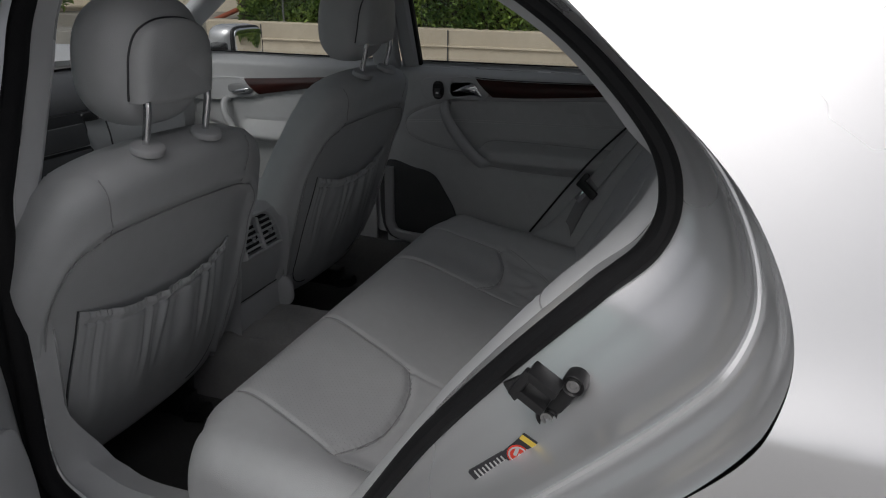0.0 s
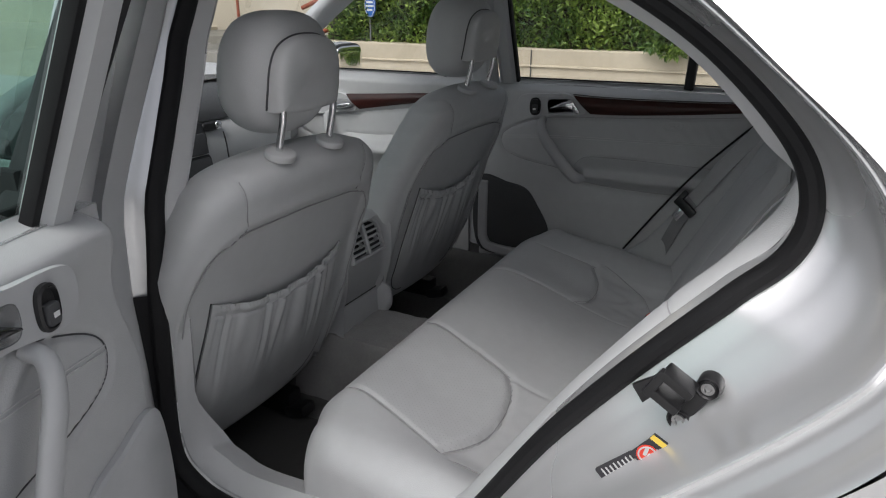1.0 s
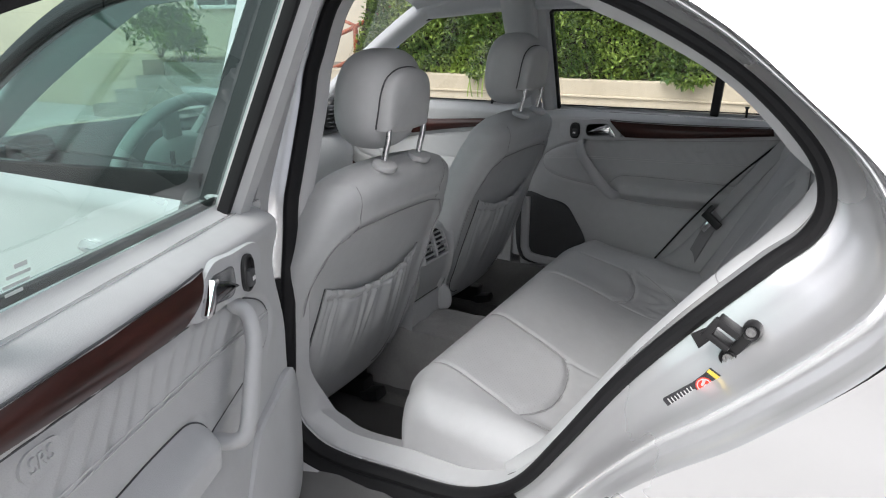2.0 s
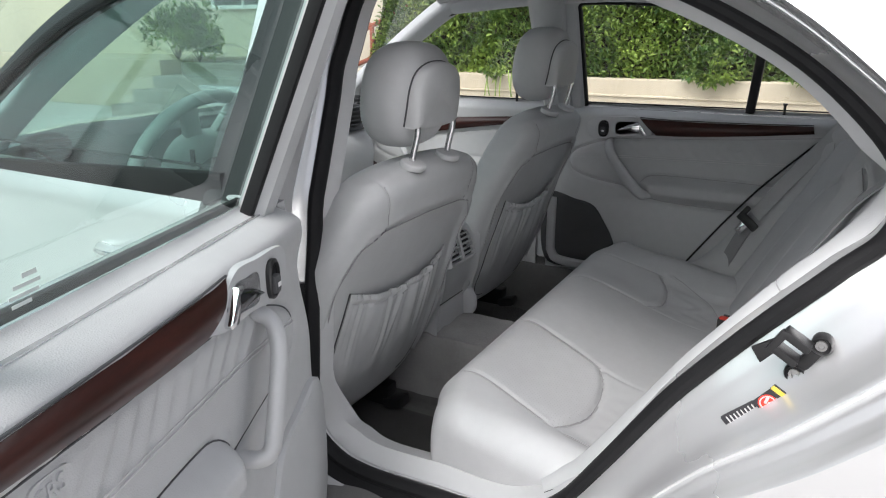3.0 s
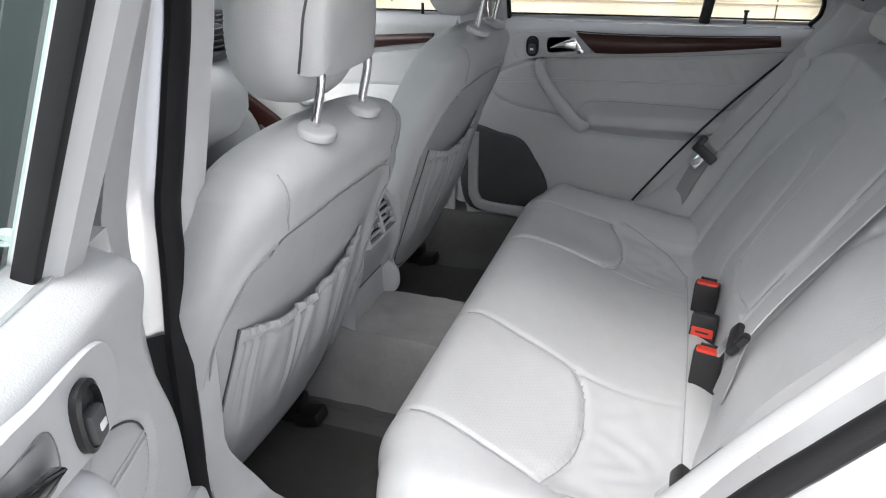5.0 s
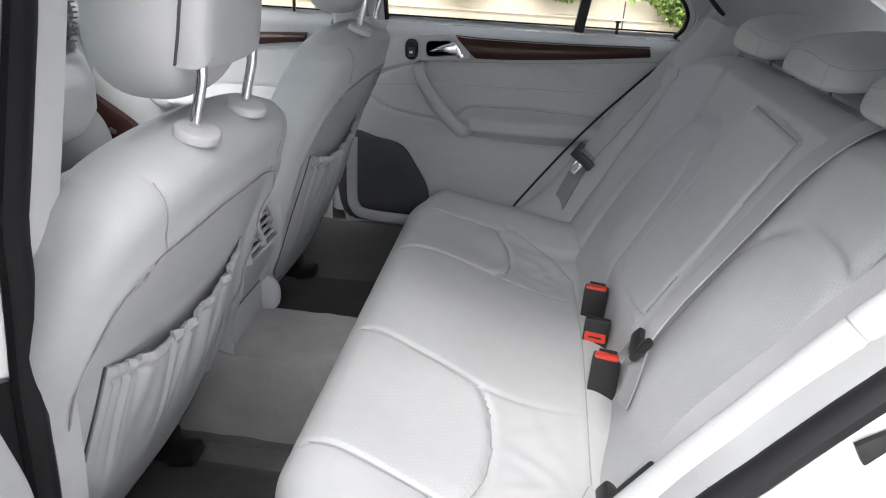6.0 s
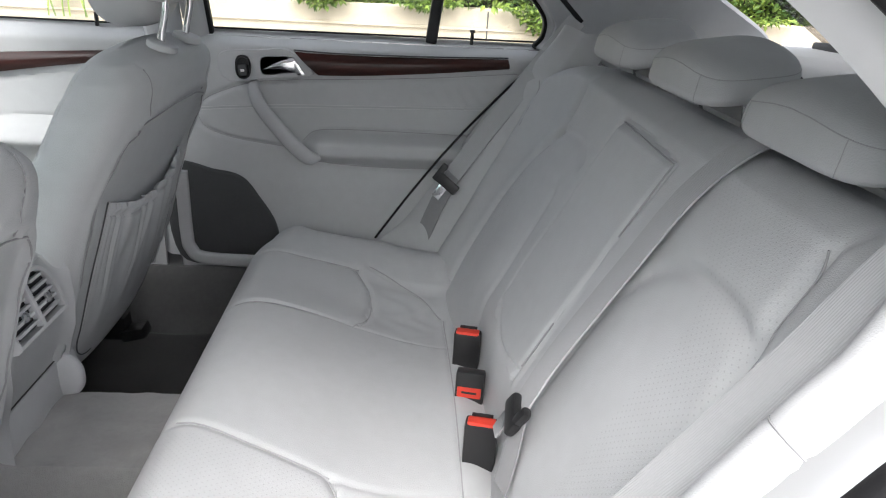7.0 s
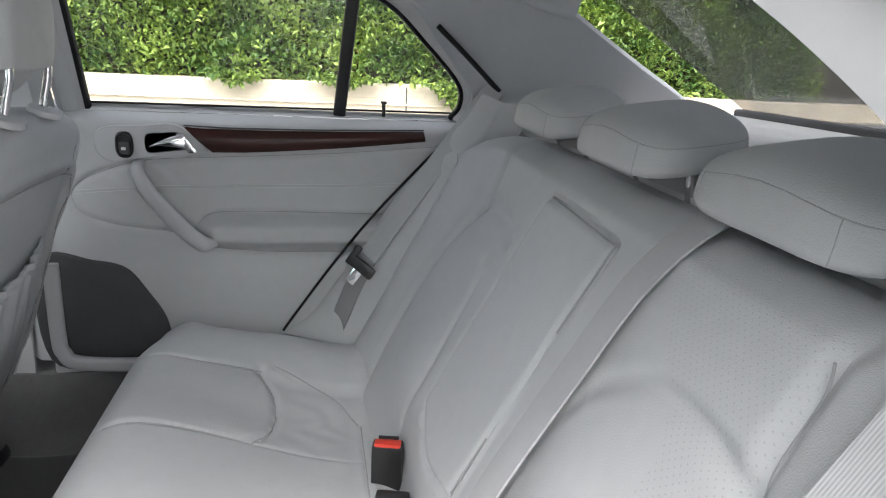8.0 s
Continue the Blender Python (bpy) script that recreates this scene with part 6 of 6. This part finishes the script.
part("glove_box_gap", sweep(catmull([(-1.013, 0.11, 0.835), (-1.006, 0.112, 0.79), (-1.012, 0.118, 0.72), (-1.05, 0.125, 0.66)], 16), circle(0.0022, 6), up=(0, 1, 0)), SEAM, dash)
part("lock_recess", moved(pad(0.018, 0.075, 0.026, 0.7, 0.6, 30, 12), pose(-1.032, 0.085, 0.852)), BLACK, dash, "dark lock recess")
part("glove_box_lock", moved(pad(0.014, 0.026, 0.026, 1, 1, 24, 12), pose(-1.024, 0.105, 0.853)), CHROME, dash, "chrome glove box lock")

wheel = thing("steering_wheel", "grey leather four-spoke steering wheel", "steering wheel")
tilt = pose(-1.0, -0.394, 0.875, 0, -64, 0)
rim = [[((0.185 + 0.0155 * math.cos(b)) * math.cos(a), (0.185 + 0.0155 * math.cos(b)) * math.sin(a), 0.018 * math.sin(b)) for b in np.linspace(0, 2 * math.pi, 12, endpoint=False)] for a in np.linspace(0, 2 * math.pi, 61)]
part("rim", moved(loft(rim), tilt), TRIM, wheel)
part("hub", moved(pad(0.19, 0.21, 0.075, 0.7, 0.6, 40, 18), tilt @ pose(0, 0, -0.012)), TRIM, wheel)
for a in (25, 155, 205, 335):
    part("spoke", moved(box(0.12, 0.045, 0.022, 0.008), tilt @ pose(0, 0, 0, 0, 0, a + 0) @ pose(0.125, 0, -0.005)), TRIM, wheel)
part("column", moved(sweep([(0, 0, -0.03), (0, 0, -0.12), (0, 0, -0.22)], circle(0.045, 20), up=(1, 0, 0)), tilt), DARK_GREY, wheel)

# ---- seat belts and buckles ----
def ribbon(points, width, across, thick=0.0016, n=50):
    p = catmull(points, n)
    a = catmull(across, n) if len(across) > 1 else np.repeat(np.array(across, float), n, 0)
    d = np.gradient(p, axis=0)
    rows = []
    for q, w, t in zip(p, a, d):
        w = w / np.linalg.norm(w)
        nrm = np.cross(w, t)
        nrm /= np.linalg.norm(nrm)
        row = [q + w * width * k + nrm * thick * (1 - 0.3 * abs(2 * k)) for k in np.linspace(-0.5, 0.5, 7)]
        row += [q + w * width * k - nrm * thick for k in np.linspace(0.5, -0.5, 7)]
        rows.append(row)
    return loft(rows, True, True)


def lift(y, z, off):
    """A place on the rear backrest at a height, off metres in front of it."""
    return (float(back_x(z)) - off, y, z)


belt = thing("seat_belt", "grey webbing centre seat belt across the rear backrest", "seat belt", group="rear seat belts")
part("webbing", ribbon([(0.545, -0.214, 0.966), (0.490, -0.220, 0.960), lift(-0.212, 0.90, 0.012), lift(-0.205, 0.80, 0.018), lift(-0.207, 0.68, 0.028), lift(-0.221, 0.625, 0.034), lift(-0.229, 0.600, 0.036)], 0.047, [(0, 1, 0)]), WEB, belt)
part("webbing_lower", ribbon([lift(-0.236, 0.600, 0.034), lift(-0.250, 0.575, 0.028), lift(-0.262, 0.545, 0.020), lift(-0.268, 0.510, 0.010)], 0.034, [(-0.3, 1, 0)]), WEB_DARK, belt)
tip = lift(-0.234, 0.600, 0.042)
t = part("tongue", moved(merge(box(0.014, 0.056, 0.026, 0.006), moved(box(0.013, 0.016, 0.046, 0.006), pose(0, -0.018, 0.012))), pose(*tip, 0, 27, 0) @ pose(0, 0, 0, 18, 0, 0)), BLACK, belt, "black plastic belt tongue")
part("tongue_blade", moved(box(0.004, 0.024, 0.030, 0.001), pose(*lift(-0.226, 0.578, 0.044), 0, 27, 0)), CHROME, t)

belt = thing("seat_belt", "grey webbing seat belt hanging beside the rear door", "seat belt", group="rear seat belts")
FACING = [(0.62, -0.62, -0.43)]
part("webbing", ribbon([(0.475, 0.615, 1.03), (0.420, 0.625, 0.952), (0.355, 0.628, 0.857), (0.285, 0.630, 0.756), (0.222, 0.634, 0.660)], 0.046, FACING), WEB, belt)
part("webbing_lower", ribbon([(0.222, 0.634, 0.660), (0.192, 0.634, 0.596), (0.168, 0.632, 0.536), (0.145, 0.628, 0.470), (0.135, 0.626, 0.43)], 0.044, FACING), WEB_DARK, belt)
over, rise = Vector((0.75, -0.33, -0.55)).normalized(), Vector((0.57, 0.0, 0.82)).normalized()
front = over.cross(rise).normalized()
face = Matrix(((front.x, over.x, rise.x, 0.206), (front.y, over.y, rise.y, 0.622), (front.z, over.z, rise.z, 0.642), (0, 0, 0, 1)))
t = part("tongue", moved(merge(box(0.016, 0.066, 0.026, 0.006), moved(box(0.014, 0.016, 0.048, 0.005), pose(0, -0.028, 0.010))), face), BLACK, belt, "black plastic belt tongue")
part("tongue_blade", moved(box(0.004, 0.022, 0.036, 0.001), face @ pose(0.004, 0.0, -0.026)), CHROME, t)

belt = thing("seat_belt", "pale webbing seat belt lying on the side bolster", "seat belt", group="rear seat belts")
part("webbing", ribbon([(0.56, -0.53, 1.03), (0.50, -0.536, 1.015), (0.442, -0.540, 0.955), (0.388, -0.538, 0.872), (0.333, -0.534, 0.790), (0.255, -0.550, 0.70), (0.205, -0.570, 0.628), (0.165, -0.576, 0.555)], 0.050, [(0, 1, 0), (0.05, 1, 0.05), (0.15, 1, 0.15)]), WEB, belt)
part("webbing_lower", ribbon([(0.165, -0.576, 0.555), (0.135, -0.58, 0.52), (0.11, -0.585, 0.47)], 0.046, [(0.2, 1, 0)]), WEB, belt)
t = part("tongue", moved(merge(box(0.010, 0.022, 0.088, 0.004), moved(box(0.016, 0.046, 0.022, 0.005), pose(0, 0.008, -0.030))), pose(0.190, -0.580, 0.620, 0, 33, 0)), BLACK, belt, "black plastic belt tongue")
part("tongue_blade", moved(box(0.004, 0.024, 0.034, 0.001), pose(0.160, -0.572, 0.575, 0, 33, 0)), CHROME, t)


def buckle(x, y, z, tall, lean, turned=False):
    b = thing("seat_belt_buckle", "black seat belt buckle with red release button", "belt buckle", group="rear belt buckles")
    m = pose(x, y, z, 0, 0, 78) @ pose(0, 0, 0, 0, lean, 0)
    part("buckle_body", moved(merge(box(0.026, 0.050, tall, 0.006)), m @ pose(0, 0, -tall / 2)), BLACK, b)
    if turned:
        part("button", moved(box(0.008, 0.042, 0.020, 0.003), m @ pose(-0.0105, 0, -0.036)), RED, b, "red release button")
        part("slot", moved(box(0.004, 0.026, 0.004, 0.001), m @ pose(-0.0135, 0, -0.036)), BLACK, b)
    else:
        part("button", moved(box(0.018, 0.042, 0.012, 0.003), m @ pose(-0.003, 0, -0.003)), RED, b, "red release button")
        part("slot", moved(box(0.005, 0.032, 0.004, 0.001), m @ pose(0.008, 0, 0.004)), BLACK, b)
    return b


buckle(0.228, 0.144, 0.506, 0.085, 2)
buckle(0.226, 0.040, 0.488, 0.085, 8, True)
buckle(0.226, -0.126, 0.508, 0.085, 2)

part("sill_trim", sweep(catmull([(-0.430, 0.648, 0.640), (-0.430, 0.648, 0.480), (-0.422, 0.646, 0.440), (-0.392, 0.644, 0.418), (-0.27, 0.642, 0.412), (-0.05, 0.640, 0.410)], 40), rounded(0.030, 0.022, 0.008), up=(0, 1, 0)), TRIM_LIGHT, car, "pale grey sill and pillar trim")
part("door_gap_seal", sweep(catmull([(0.035, 0.668, 0.475), (0.060, 0.668, 0.512), (0.140, 0.655, 0.630), (0.225, 0.640, 0.745), (0.330, 0.650, 0.860), (0.414, 0.660, 0.944), (0.440, 0.655, 0.985)], 50), circle(0.0030, 8), up=(0, 1, 0)), RUBBER, car, "black rubber door seal")

# ---- latch striker and sticker on the door opening ----
striker = thing("door_striker", "black steel door striker bolted to the silver pillar", "door striker")
put = pose(0.389, -0.716, 0.813) @ Matrix.Rotation(radians(90), 4, "X") @ Matrix.Rotation(radians(-6), 4, "Y")


def lug(cx, cy):
    a = np.linspace(0, 2 * math.pi, 24, endpoint=False)
    return loft([np.c_[cx + r * np.cos(a), cy + r * np.sin(a), np.full(24, h)] for r, h in ((0.0120, -0.008), (0.0120, 0.008), (0.0105, 0.010), (0.0078, 0.007))], True, True)


LUGS = ((0.011, 0.021), (-0.012, -0.022))
slant = pose(0, 0, 0, 0, 0, 61)
part("striker_plate", moved(merge(lug(*LUGS[0]), lug(*LUGS[1]), moved(box(0.044, 0.016, 0.012, 0.004), pose(0.0, 0.0, 0.002) @ slant)), put), BLACK, striker)
part("striker_loop", moved(merge(moved(box(0.034, 0.010, 0.010, 0.003), pose(-0.033, 0.024, 0.030) @ slant), moved(box(0.010, 0.034, 0.026, 0.003), pose(-0.013, 0.028, 0.022) @ slant), moved(box(0.010, 0.034, 0.026, 0.003), pose(-0.024, 0.008, 0.022) @ slant)), put), BLACK, striker)
for cx, cy in LUGS:
    part("bolt", moved(loft([[(cx + r * math.cos(a), cy + r * math.sin(a), h) for a in np.linspace(0, 2 * math.pi, 18, endpoint=False)] for r, h in ((0.0064, 0.004), (0.0064, 0.0100), (0.004, 0.0100), (0.003, 0.008))], True, True), put), STEEL, striker, "grey steel bolt")
part("pocket", moved(box(0.034, 0.034, 0.006, 0.002), pose(0.347, -0.694, 0.799, 90, 0, 0) @ pose(0, 0, 0, 0, 8, 0) @ pose(0, 0, 0, 0, 0, 33)), BLACK, striker, "square black pocket in the pillar")

sticker = thing("warning_sticker", "grey and red warning sticker with unreadable lines on the pillar", "sticker")
def on_pillar(x, z, turn):
    return pose(x, -0.739, z) @ Matrix.Rotation(radians(90), 4, "X") @ Matrix.Rotation(radians(8), 4, "Y") @ Matrix.Rotation(radians(turn), 4, "Z")


text, warn, end = on_pillar(0.3280, 0.7275, 42), on_pillar(0.3530, 0.7535, 50), on_pillar(0.3640, 0.7685, 57)
part("label", moved(plate(rounded(0.048, 0.0235, 0.003), 0.0012), text), STICKER, sticker)
part("warning_field", moved(plate(rounded(0.026, 0.0230, 0.002), 0.0014), warn), STICKER, sticker)
part("red_disc", moved(plate(circle(0.0108, 24), 0.0016), warn @ pose(0, 0, 0.0008)), RED, sticker)
part("yellow_bar", moved(plate(rounded(0.0125, 0.0230, 0.001), 0.0012), end), STICKER, sticker)
part("yellow_bar", moved(plate(rounded(0.0055, 0.0230, 0.001), 0.0012), end @ pose(0.0015, 0, 0.0008)), YELLOW, sticker)
part("white_ring", moved(sweep([(0.0085 * math.cos(a), 0.0085 * math.sin(a), 0.0010) for a in np.linspace(0, 2 * math.pi, 24, endpoint=False)], circle(0.0009, 6), up=(0, 0, 1), closed=True), warn), LABEL_GREY, sticker)
for side in (-1, 1):
    part("white_mark", moved(plate(rounded(0.0095, 0.0036, 0.0014), 0.001), warn @ pose(0.0015 * side, 0.0032 * side, 0.0016, 0, 0, 25)), LABEL_GREY, sticker)
for k in range(8):
    part("text_bar", moved(plate(rounded(0.0016, 0.0175 - 0.0012 * (k % 3), 0.0005), 0.001), text @ pose(-0.017 + 0.0050 * k, 0, 0.0008)), LABEL_GREY, sticker)
